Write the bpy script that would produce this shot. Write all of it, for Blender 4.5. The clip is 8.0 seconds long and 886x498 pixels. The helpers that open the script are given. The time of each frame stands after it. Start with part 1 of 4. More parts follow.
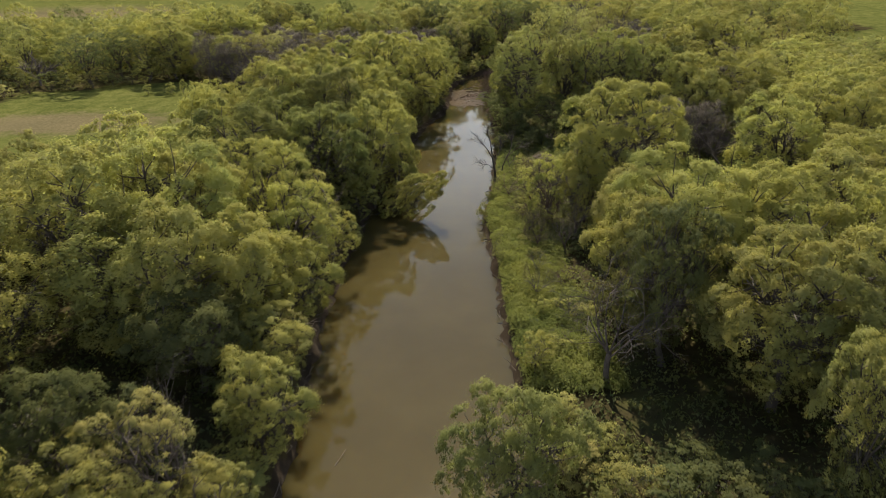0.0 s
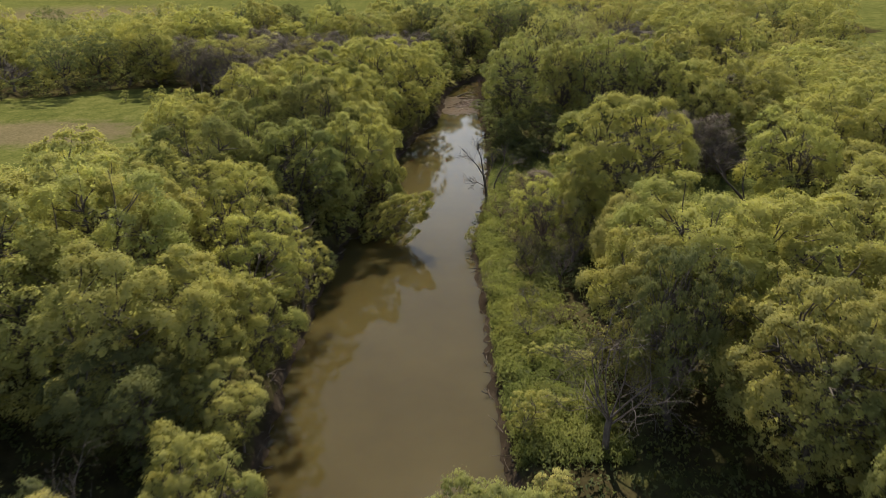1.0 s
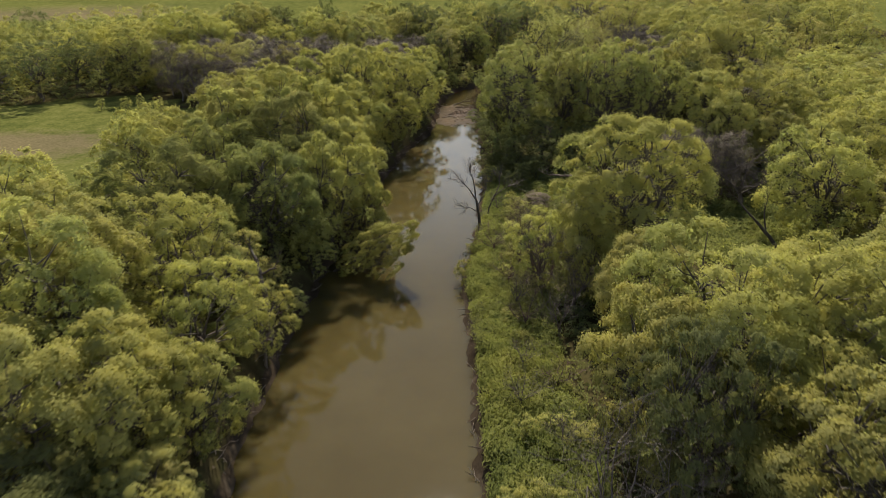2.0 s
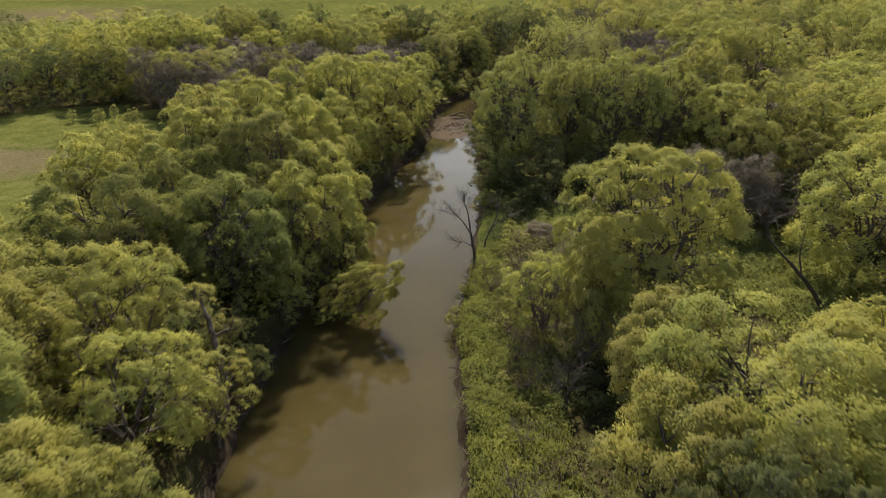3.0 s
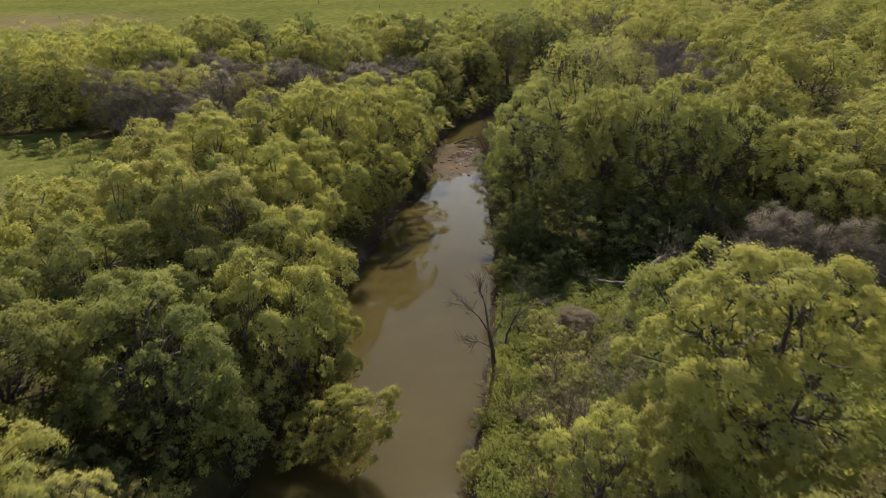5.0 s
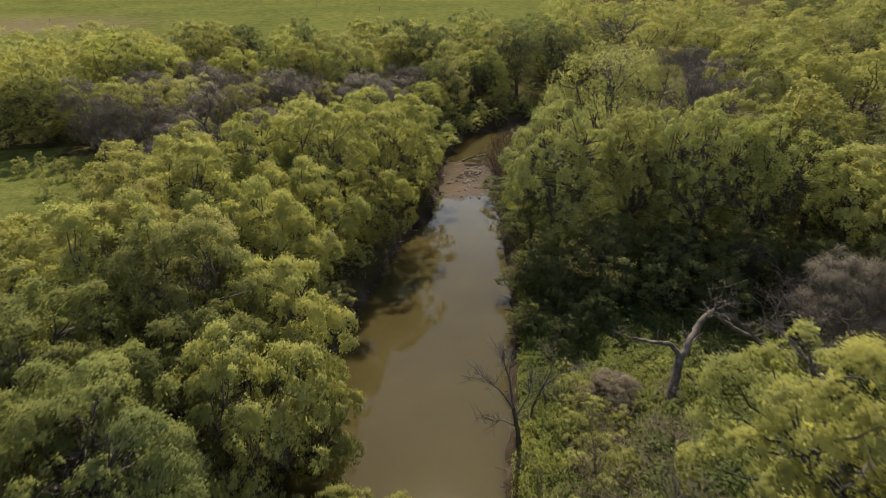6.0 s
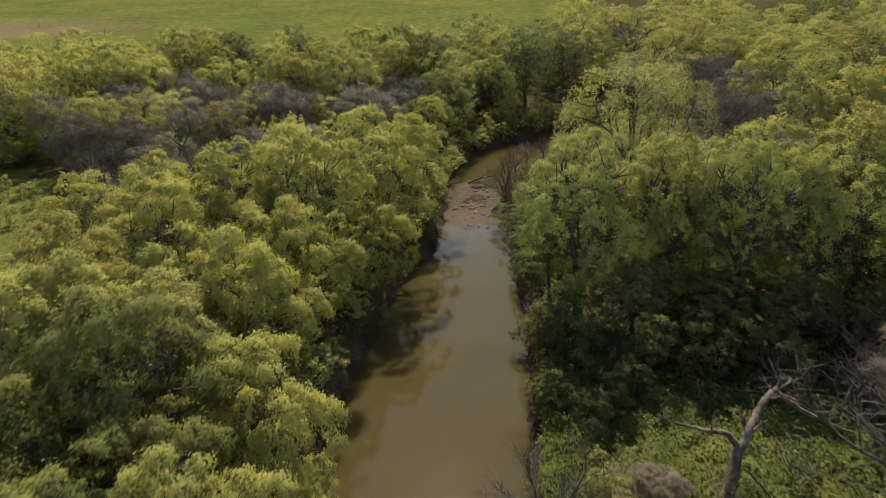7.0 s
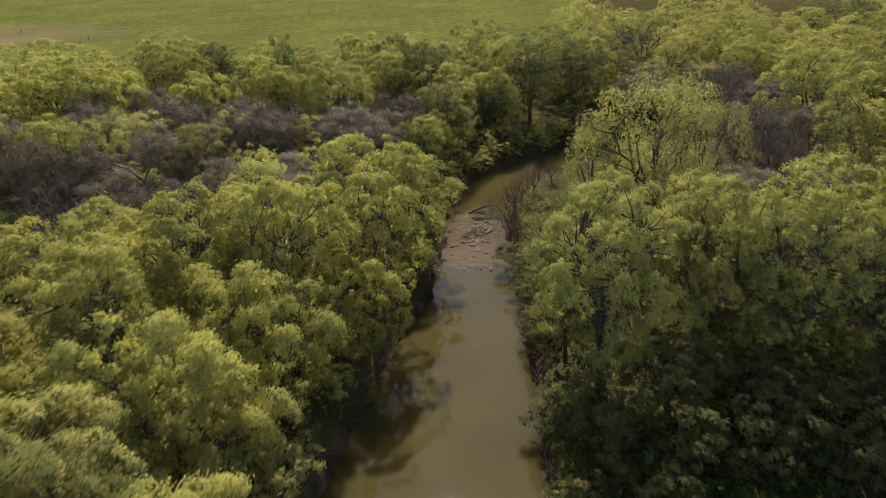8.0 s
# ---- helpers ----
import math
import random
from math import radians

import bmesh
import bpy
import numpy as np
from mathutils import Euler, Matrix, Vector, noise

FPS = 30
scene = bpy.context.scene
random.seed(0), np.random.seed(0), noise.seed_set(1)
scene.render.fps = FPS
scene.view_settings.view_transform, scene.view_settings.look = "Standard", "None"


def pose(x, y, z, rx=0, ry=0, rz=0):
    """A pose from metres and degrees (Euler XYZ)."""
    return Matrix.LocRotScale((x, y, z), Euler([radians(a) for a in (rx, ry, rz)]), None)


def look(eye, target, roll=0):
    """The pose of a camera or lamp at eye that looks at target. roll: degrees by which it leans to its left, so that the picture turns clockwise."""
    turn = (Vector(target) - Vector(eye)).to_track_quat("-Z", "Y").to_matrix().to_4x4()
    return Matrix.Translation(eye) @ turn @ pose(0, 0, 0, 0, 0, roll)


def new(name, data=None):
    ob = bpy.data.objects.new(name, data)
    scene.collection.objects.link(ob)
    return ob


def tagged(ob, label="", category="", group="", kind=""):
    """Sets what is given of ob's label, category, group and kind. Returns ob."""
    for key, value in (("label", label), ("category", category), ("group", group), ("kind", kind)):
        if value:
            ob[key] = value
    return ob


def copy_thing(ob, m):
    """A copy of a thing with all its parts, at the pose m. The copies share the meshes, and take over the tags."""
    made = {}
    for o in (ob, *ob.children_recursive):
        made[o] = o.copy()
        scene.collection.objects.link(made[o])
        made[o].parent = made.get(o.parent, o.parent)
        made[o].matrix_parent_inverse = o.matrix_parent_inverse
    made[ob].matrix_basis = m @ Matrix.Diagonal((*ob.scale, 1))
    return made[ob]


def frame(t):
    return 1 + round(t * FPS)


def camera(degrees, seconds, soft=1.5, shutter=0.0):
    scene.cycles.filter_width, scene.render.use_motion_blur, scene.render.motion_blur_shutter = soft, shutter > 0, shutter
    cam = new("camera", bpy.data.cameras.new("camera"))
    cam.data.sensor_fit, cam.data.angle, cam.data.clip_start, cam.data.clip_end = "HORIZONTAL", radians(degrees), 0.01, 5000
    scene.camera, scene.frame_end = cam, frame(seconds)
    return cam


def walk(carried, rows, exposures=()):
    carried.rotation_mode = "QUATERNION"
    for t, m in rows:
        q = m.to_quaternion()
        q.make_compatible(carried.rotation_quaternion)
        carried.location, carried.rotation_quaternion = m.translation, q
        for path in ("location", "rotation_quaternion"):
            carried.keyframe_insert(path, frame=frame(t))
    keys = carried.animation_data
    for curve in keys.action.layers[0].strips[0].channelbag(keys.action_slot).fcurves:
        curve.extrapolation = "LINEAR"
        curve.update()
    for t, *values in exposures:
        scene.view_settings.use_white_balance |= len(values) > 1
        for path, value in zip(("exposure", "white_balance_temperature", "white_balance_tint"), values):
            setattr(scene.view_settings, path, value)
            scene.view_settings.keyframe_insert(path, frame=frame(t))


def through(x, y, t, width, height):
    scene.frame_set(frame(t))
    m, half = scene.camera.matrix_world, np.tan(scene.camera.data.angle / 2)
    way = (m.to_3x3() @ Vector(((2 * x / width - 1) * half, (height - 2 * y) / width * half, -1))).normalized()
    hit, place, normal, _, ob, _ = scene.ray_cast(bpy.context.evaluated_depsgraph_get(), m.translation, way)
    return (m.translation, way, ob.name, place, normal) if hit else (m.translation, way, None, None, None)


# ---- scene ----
# ---- the camera and its walk ----
cam = camera(62.3, 8.0, soft=0.7, shutter=0.45)
PATH = [
    (0, (0.052, -0.069, 26.284), (0.041, 1.764, 25.483), -1.3),
    (0.5, (0.698, 2.947, 26.314), (0.686, 4.779, 25.511), -1.3),
    (1, (1.355, 6.257, 26.300), (1.344, 8.089, 25.496), -1.25),
    (1.5, (2.055, 9.776, 26.307), (2.04, 11.607, 25.502), -1.2),
    (3, (3.5, 21.479, 26.345), (3.478, 23.308, 25.535), -1.2),
    (3.5, (3.665, 25.535, 26.31), (3.641, 27.364, 25.501), -1.25),
    (4, (3.625, 29.636, 26.26), (3.6, 31.466, 25.452), -1.35),
    (4.5, (3.37, 33.323, 26.242), (3.346, 35.151, 25.432), -1.4),
    (6, (2.099, 44.7, 26.237), (2.077, 46.529, 25.428), -1.4),
    (6.5, (1.885, 48.561, 26.247), (1.861, 50.39, 25.439), -1.4),
    (7, (1.764, 52.676, 26.286), (1.738, 54.506, 25.477), -1.5),
    (7.5, (1.837, 57.039, 26.393), (1.809, 58.868, 25.582), -1.65),
    (8, (1.958, 61.673, 26.476), (1.931, 63.501, 25.666), -1.8),
]
walk(cam, [(t, look(eye, target, roll)) for t, eye, target, roll in PATH], [(0, 0.67), (8, 0.68)])

# ---- sky and sun ----
SUN_HEIGHT, SUN_TURN = 45.5, -1.0   # degrees above the horizon, and from straight upstream (minus: to the left)
world = bpy.data.worlds.new("sky")
scene.world = world
world.use_nodes = True
wn, wl = world.node_tree.nodes, world.node_tree.links
sky = wn.new("ShaderNodeTexSky")
sky.sky_type, sky.sun_disc = "NISHITA", False
sky.sun_elevation, sky.sun_rotation = radians(SUN_HEIGHT), radians(SUN_TURN)
sky.dust_density, sky.air_density = 0.6, 1.2
# thin broken cloud over the whole sky
where, veil, cut, cloudy = wn.new("ShaderNodeTexCoord"), wn.new("ShaderNodeTexNoise"), wn.new("ShaderNodeMapRange"), wn.new("ShaderNodeMix")
veil.inputs["Scale"].default_value, veil.inputs["Detail"].default_value = 3.2, 5
cut.inputs["From Min"].default_value, cut.inputs["From Max"].default_value, cut.inputs["To Max"].default_value = 0.28, 0.46, 0.95
cloudy.data_type = "RGBA"
cloudy.inputs[7].default_value = (14.6, 15.6, 17.2, 1)
wl.new(where.outputs["Generated"], veil.inputs["Vector"])
wl.new(veil.outputs["Fac"], cut.inputs["Value"])
# the cloud banks close up towards the horizon
height, low_sky, banks = wn.new("ShaderNodeSeparateXYZ"), wn.new("ShaderNodeMapRange"), wn.new("ShaderNodeMath")
low_sky.inputs["From Min"].default_value, low_sky.inputs["From Max"].default_value = 0.44, 0.28
wl.new(where.outputs["Generated"], height.inputs[0])
wl.new(height.outputs["Z"], low_sky.inputs["Value"])
banks.operation = "MULTIPLY"
wl.new(cut.outputs[0], banks.inputs[0])
wl.new(low_sky.outputs[0], banks.inputs[1])
wl.new(banks.outputs[0], cloudy.inputs[0])
wl.new(sky.outputs["Color"], cloudy.inputs[6])
wl.new(cloudy.outputs[2], wn["Background"].inputs["Color"])
wn["Background"].inputs["Strength"].default_value = 0.071
sun = new("sun", bpy.data.lights.new("sun", "SUN"))
sun.data.energy, sun.data.angle, sun.data.color = 4.45, radians(0.6), (1.0, 0.92, 0.77)
way = Vector((math.sin(radians(SUN_TURN)) * math.cos(radians(SUN_HEIGHT)), math.cos(radians(SUN_TURN)) * math.cos(radians(SUN_HEIGHT)), math.sin(radians(SUN_HEIGHT))))
sun.matrix_world = look(way * 200, (0, 0, 0))


# ---- materials ----
def material(name):
    m = bpy.data.materials.new(name)
    m.use_nodes = True
    m.node_tree.nodes.clear()
    return m, m.node_tree.nodes, m.node_tree.links


def ramp(nodes, stops):
    r = nodes.new("ShaderNodeValToRGB")
    while len(r.color_ramp.elements) < len(stops):
        r.color_ramp.elements.new(0.5)
    for e, (at, col) in zip(r.color_ramp.elements, stops):
        e.position, e.color = at, (*col, 1)
    return r


def noise_at(nodes, links, scale, detail=4, source="Object", rough=0.6):
    co = nodes.new("ShaderNodeTexCoord")
    n = nodes.new("ShaderNodeTexNoise")
    n.inputs["Scale"].default_value, n.inputs["Detail"].default_value, n.inputs["Roughness"].default_value = scale, detail, rough
    links.new(co.outputs[source], n.inputs["Vector"])
    return n


def mixed(nodes, links, fac, a, b, kind="MIX"):
    m = nodes.new("ShaderNodeMix")
    m.data_type, m.blend_type = "RGBA", kind
    for slot, value in ((0, fac), (6, a), (7, b)):
        if isinstance(value, (int, float)):
            m.inputs[slot].default_value = value
        elif isinstance(value, tuple):
            m.inputs[slot].default_value = (*value, 1)
        else:
            links.new(value, m.inputs[slot])
    return m.outputs[2]


def leaf_material(name, dark, mid, light, through=0.5):
    """Leaves: three tones, mixed leaf by leaf, spray by spray and tree by tree; light passes through them."""
    m, n, l = material(name)
    geo, info = n.new("ShaderNodeNewGeometry"), n.new("ShaderNodeObjectInfo")
    leaf = ramp(n, [(0.0, dark), (0.5, mid), (1.0, light)])
    patch = noise_at(n, l, 0.55, 3)
    add = n.new("ShaderNodeMath")
    add.operation = "MULTIPLY_ADD"
    l.new(geo.outputs["Random Per Island"], add.inputs[0])
    add.inputs[1].default_value = 0.13
    shift = n.new("ShaderNodeMath")
    shift.operation = "MULTIPLY_ADD"
    l.new(patch.outputs["Fac"], shift.inputs[0])
    shift.inputs[1].default_value, shift.inputs[2].default_value = 1.05, -0.12
    l.new(shift.outputs[0], add.inputs[2])
    l.new(add.outputs[0], leaf.inputs["Fac"])
    hue = n.new("ShaderNodeHueSaturation")
    for out, lo, hi in (("Hue", 0.494, 0.508), ("Value", 0.80, 1.12)):
        r = n.new("ShaderNodeMapRange")
        r.inputs["To Min"].default_value, r.inputs["To Max"].default_value = lo, hi
        l.new(info.outputs["Random"], r.inputs["Value"])
        l.new(r.outputs[0], hue.inputs[out])
    broad = noise_at(n, l, 0.11, 2)
    stand = ramp(n, [(0.36, (0.66, 0.74, 0.78)), (0.5, (1.0, 1.0, 1.0)), (0.66, (1.14, 1.09, 0.97))])
    l.new(broad.outputs["Fac"], stand.inputs["Fac"])
    l.new(mixed(n, l, 0.8, leaf.outputs["Color"], stand.outputs[0], "MULTIPLY"), hue.inputs["Color"])
    bsdf, trans, mix, out = n.new("ShaderNodeBsdfPrincipled"), n.new("ShaderNodeBsdfTranslucent"), n.new("ShaderNodeMixShader"), n.new("ShaderNodeOutputMaterial")
    bsdf.inputs["Roughness"].default_value = 0.7
    bsdf.inputs["Specular IOR Level"].default_value = 0.02
    l.new(hue.outputs[0], bsdf.inputs["Base Color"])
    bright = mixed(n, l, 1.0, hue.outputs[0], (1.08, 1.14, 0.85), "MULTIPLY")
    l.new(bright, trans.inputs["Color"])
    mix.inputs[0].default_value = through
    l.new(bsdf.outputs[0], mix.inputs[1])
    l.new(trans.outputs[0], mix.inputs[2])
    l.new(mix.outputs[0], out.inputs[0])
    return m


def rough_material(name, stops, scale, rough=0.9, bump=0.4, fine=9.0, depth=0.05):
    """A dull surface with stains at one scale and grain at a finer one."""
    m, n, l = material(name)
    a, b = noise_at(n, l, scale, 6), noise_at(n, l, scale * fine, 4)
    r = ramp(n, stops)
    s = n.new("ShaderNodeMath")
    s.operation = "MULTIPLY_ADD"
    l.new(b.outputs["Fac"], s.inputs[0])
    s.inputs[1].default_value = 0.45
    half = n.new("ShaderNodeMath")
    half.operation = "MULTIPLY_ADD"
    l.new(a.outputs["Fac"], half.inputs[0])
    half.inputs[1].default_value, half.inputs[2].default_value = 0.9, -0.2
    l.new(half.outputs[0], s.inputs[2])
    l.new(s.outputs[0], r.inputs["Fac"])
    bsdf, bp, out = n.new("ShaderNodeBsdfPrincipled"), n.new("ShaderNodeBump"), n.new("ShaderNodeOutputMaterial")
    bp.inputs["Strength"].default_value, bp.inputs["Distance"].default_value = bump, depth
    l.new(b.outputs["Fac"], bp.inputs["Height"])
    l.new(bp.outputs[0], bsdf.inputs["Normal"])
    l.new(r.outputs["Color"], bsdf.inputs["Base Color"])
    bsdf.inputs["Roughness"].default_value = rough
    l.new(bsdf.outputs[0], out.inputs[0])
    return m


LEAF_OLIVE = leaf_material("olive_leaf", (0.229, 0.234, 0.127), (0.399, 0.366, 0.111), (0.421, 0.350, 0.096))
LEAF_OAK = leaf_material("oak_leaf", (0.226, 0.223, 0.125), (0.372, 0.334, 0.103), (0.372, 0.303, 0.086), 0.56)
LEAF_GREEN = leaf_material("green_leaf", (0.215, 0.232, 0.132), (0.396, 0.371, 0.118), (0.444, 0.374, 0.096))
# dark green, lowered further so that growth under the trees looks shaded
LEAF_DEEP_SHADE = leaf_material("deep_green_leaf", (0.092, 0.108, 0.069), (0.162, 0.167, 0.064), (0.195, 0.178, 0.048))
LEAF_GOLD = leaf_material("yellow_green_leaf", (0.227, 0.230, 0.131), (0.366, 0.336, 0.100), (0.354, 0.297, 0.083))
LEAF_TAN = leaf_material("tan_bud", (0.221, 0.201, 0.087), (0.362, 0.319, 0.108), (0.367, 0.317, 0.100), 0.28)
LEAF_WILLOW = leaf_material("willow_leaf", (0.211, 0.201, 0.092), (0.323, 0.299, 0.108), (0.373, 0.333, 0.112))
LEAF_ELM = leaf_material("elm_leaf", (0.165, 0.178, 0.098), (0.318, 0.304, 0.096), (0.385, 0.335, 0.092), 0.42)
LEAF_DUSK = leaf_material("dusky_leaf", (0.129, 0.142, 0.074), (0.258, 0.256, 0.087), (0.348, 0.318, 0.097))
LEAF_HERB = leaf_material("herb_leaf", (0.080, 0.095, 0.030), (0.203, 0.205, 0.061), (0.348, 0.316, 0.101), 0.45)
LEAF_GRASS = leaf_material("old_grass", (0.097, 0.118, 0.044), (0.221, 0.236, 0.078), (0.382, 0.368, 0.122), 0.45)
BARK = rough_material("dark_bark", [(0.2, (0.03, 0.024, 0.018)), (0.55, (0.075, 0.06, 0.045)), (0.9, (0.15, 0.125, 0.1))], 1.5)
TWIG = rough_material("grey_twig", [(0.2, (0.06, 0.047, 0.038)), (0.55, (0.12, 0.096, 0.08)), (0.9, (0.20, 0.165, 0.14))], 0.8)
HAZE = rough_material("brown_twig", [(0.2, (0.066, 0.050, 0.032)), (0.55, (0.122, 0.094, 0.061)), (0.9, (0.190, 0.148, 0.100))], 0.8)
BRUSH = rough_material("tan_brush", [(0.2, (0.085, 0.062, 0.038)), (0.55, (0.16, 0.118, 0.074)), (0.9, (0.26, 0.20, 0.13))], 0.8)
RED = rough_material("red_twig", [(0.2, (0.06, 0.035, 0.03)), (0.55, (0.12, 0.07, 0.06)), (0.9, (0.19, 0.12, 0.10))], 0.8)
DEADWOOD = rough_material("bleached_wood", [(0.25, (0.045, 0.034, 0.026)), (0.5, (0.14, 0.108, 0.082)), (0.8, (0.34, 0.285, 0.235))], 1.6, 0.9, 0.8, 7.0, 0.08)
STONE = rough_material("pale_rock", [(0.2, (0.08, 0.06, 0.045)), (0.55, (0.16, 0.12, 0.09)), (0.9, (0.3, 0.24, 0.19))], 1.2)
POST = rough_material("weathered_post", [(0.2, (0.10, 0.085, 0.07)), (0.9, (0.25, 0.22, 0.19))], 2.0)


def ground_material():
    m, n, l = material("earth_and_turf")
    at = n.new("ShaderNodeVertexColor")
    at.layer_name = "cover"
    sep = n.new("ShaderNodeSeparateColor")
    l.new(at.outputs["Color"], sep.inputs[0])
    big, mid, fine = noise_at(n, l, 0.05, 5), noise_at(n, l, 0.45, 6), noise_at(n, l, 3.0, 6)
    litter = ramp(n, [(0.25, (0.028, 0.023, 0.012)), (0.5, (0.06, 0.05, 0.026)), (0.75, (0.085, 0.09, 0.03))])
    l.new(mid.outputs["Fac"], litter.inputs["Fac"])
    turf = ramp(n, [(0.36, (0.062, 0.070, 0.021)), (0.5, (0.102, 0.111, 0.032)), (0.64, (0.152, 0.147, 0.052))])
    blend = n.new("ShaderNodeMix")
    blend.inputs[0].default_value = 0.5
    l.new(fine.outputs["Fac"], blend.inputs[2])
    l.new(mid.outputs["Fac"], blend.inputs[3])
    l.new(blend.outputs[0], turf.inputs["Fac"])
    dry = ramp(n, [(0.3, (0.105, 0.09, 0.046)), (0.7, (0.175, 0.142, 0.086))])
    l.new(fine.outputs["Fac"], dry.inputs["Fac"])
    mud = ramp(n, [(0.3, (0.03, 0.022, 0.016)), (0.55, (0.06, 0.045, 0.034)), (0.75, (0.125, 0.098, 0.078))])
    l.new(mid.outputs["Fac"], mud.inputs["Fac"])

    def worn(channel, amount, fade=0.17):
        a = n.new("ShaderNodeMath")
        a.operation = "MULTIPLY_ADD"
        l.new(mid.outputs["Fac"], a.inputs[0])
        a.inputs[1].default_value = amount
        l.new(sep.outputs[channel], a.inputs[2])
        r = n.new("ShaderNodeMapRange")
        r.inputs["From Min"].default_value, r.inputs["From Max"].default_value = 0.45 + amount / 2, 0.45 + fade + amount / 2
        l.new(a.outputs[0], r.inputs["Value"])
        return r.outputs[0]

    c = mixed(n, l, worn("Red", 0.5), litter.outputs[0], turf.outputs[0])
    c = mixed(n, l, worn("Green", 1.2, 0.45), c, dry.outputs[0])
    c = mixed(n, l, worn("Blue", 0.3), c, mud.outputs[0])
    tint = ramp(n, [(0.3, (0.8, 0.82, 0.75)), (0.7, (1.15, 1.1, 1.0))])
    l.new(big.outputs["Fac"], tint.inputs["Fac"])
    c = mixed(n, l, 1.0, c, tint.outputs[0], "MULTIPLY")
    bsdf, bp, out = n.new("ShaderNodeBsdfPrincipled"), n.new("ShaderNodeBump"), n.new("ShaderNodeOutputMaterial")
    bp.inputs["Strength"].default_value, bp.inputs["Distance"].default_value = 0.6, 0.12
    l.new(fine.outputs["Fac"], bp.inputs["Height"])
    l.new(bp.outputs[0], bsdf.inputs["Normal"])
    l.new(c, bsdf.inputs["Base Color"])
    bsdf.inputs["Roughness"].default_value = 0.95
    bsdf.inputs["Specular IOR Level"].default_value = 0.0
    l.new(bsdf.outputs[0], out.inputs[0])
    return m


def water_material(name, shallow, deep, waves, rough, shine=0.5):
    m, n, l = material(name)
    big, fine = noise_at(n, l, 0.13, 4), noise_at(n, l, waves, 3)
    r = ramp(n, [(0.35, deep), (0.7, shallow)])
    l.new(big.outputs["Fac"], r.inputs["Fac"])
    bsdf, bp, out = n.new("ShaderNodeBsdfPrincipled"), n.new("ShaderNodeBump"), n.new("ShaderNodeOutputMaterial")
    bp.inputs["Strength"].default_value, bp.inputs["Distance"].default_value = 0.22, 0.02
    l.new(fine.outputs["Fac"], bp.inputs["Height"])
    l.new(bp.outputs[0], bsdf.inputs["Normal"])
    l.new(r.outputs["Color"], bsdf.inputs["Base Color"])
    bsdf.inputs["Roughness"].default_value = rough
    bsdf.inputs["IOR"].default_value = 1.33
    bsdf.inputs["Specular IOR Level"].default_value = shine
    bsdf.subsurface_method = "BURLEY"
    bsdf.inputs["Subsurface Weight"].default_value = 1.0
    bsdf.inputs["Subsurface Radius"].default_value = (0.7, 0.55, 0.3)
    bsdf.inputs["Subsurface Scale"].default_value = 2.2
    l.new(bsdf.outputs[0], out.inputs[0])
    return m


GROUND = ground_material()
WATER = water_material("muddy_water", (0.073, 0.056, 0.021), (0.058, 0.044, 0.016), 1.1, 0.03, 0.36)

# ---- the river and the ground ----
# the river's middle line: x, y and half its width
RIVER = [(-2, -80, 7), (-2, 0, 7), (-2, 29, 6.7), (-2.6, 44, 6.6), (-2.5, 54, 6.5), (-2.2, 66, 5.8), (-0.7, 78, 6.0), (0.8, 92, 5.9), (2.3, 104, 4.8),
         (3.5, 112, 3.5), (3.9, 121, 3.1), (4.5, 130, 3.2), (6.7, 137.3, 3.7), (11.9, 143.2, 3.8), (17.5, 148.2, 3.9), (27, 151.5, 4.0), (45, 151, 4.4), (75, 154, 4.5), (160, 190, 5)]
_r = np.array(RIVER, float)
_s = np.concatenate([[0], np.cumsum(np.hypot(*np.diff(_r[:, :2], axis=0).T))])
_u = np.linspace(0, _s[-1], 900)
LINE = np.stack([np.interp(_u, _s, _r[:, k]) for k in range(3)], 1)
for _ in range(10):
    LINE[1:-1] = (LINE[:-2] + 2 * LINE[1:-1] + LINE[2:]) / 4


def shore(x, y):
    """Metres from the water's edge: minus in the river."""
    x, y = np.atleast_1d(np.asarray(x, float)), np.atleast_1d(np.asarray(y, float))
    out = np.empty(x.size)
    for i in range(0, x.size, 4000):
        d = np.hypot(x[i:i + 4000, None] - LINE[:, 0], y[i:i + 4000, None] - LINE[:, 1]) - LINE[:, 2]
        out[i:i + 4000] = d.min(1)
    return out


def wave(x, y, size, seed=0.0):
    """Cheap smooth unevenness, about -1 to 1."""
    a, b = x / size, y / size
    return (np.sin(a * 1.7 + 1.3 * np.sin(b * 1.1 + seed) + seed) + np.sin(b * 1.9 + 1.5 * np.sin(a * 0.9 + 2 * seed)) + np.sin((a + b) * 2.7 + seed)) / 3


def inside(x, y, corners):
    x, y = np.asarray(x, float), np.asarray(y, float)
    odd = np.zeros(x.shape, bool)
    for (x0, y0), (x1, y1) in zip(corners, corners[1:] + corners[:1]):
        cut = (y0 > y) != (y1 > y)
        odd ^= cut & (x < (x1 - x0) * (y - y0) / (y1 - y0 + 1e-9) + x0)
    return odd


PASTURE = [(-140, 66), (-38, 66), (-31, 72), (-27, 80), (-26.5, 92), (-24.5, 104), (-27, 111), (-38, 126), (-46, 133), (-62, 131), (-76, 118), (-140, 104)]
FAR_FIELD = [(-900, 186), (-70, 182), (-30, 178), (6, 188), (22, 215), (40, 260), (60, 420), (120, 3000), (-900, 3000)]
SIDE_FIELD = [(80, 146), (150, 138), (900, 150), (900, 420), (125, 300), (108, 228), (94, 180)]
GLADE = [(6, 42), (9.5, 46), (9, 56), (12, 58), (22, 70), (28, 62), (34, 66), (36, 74), (33, 81), (26, 81), (24, 88), (18, 91), (8, 92), (6, 86), (5, 78), (4, 62), (4, 50)]


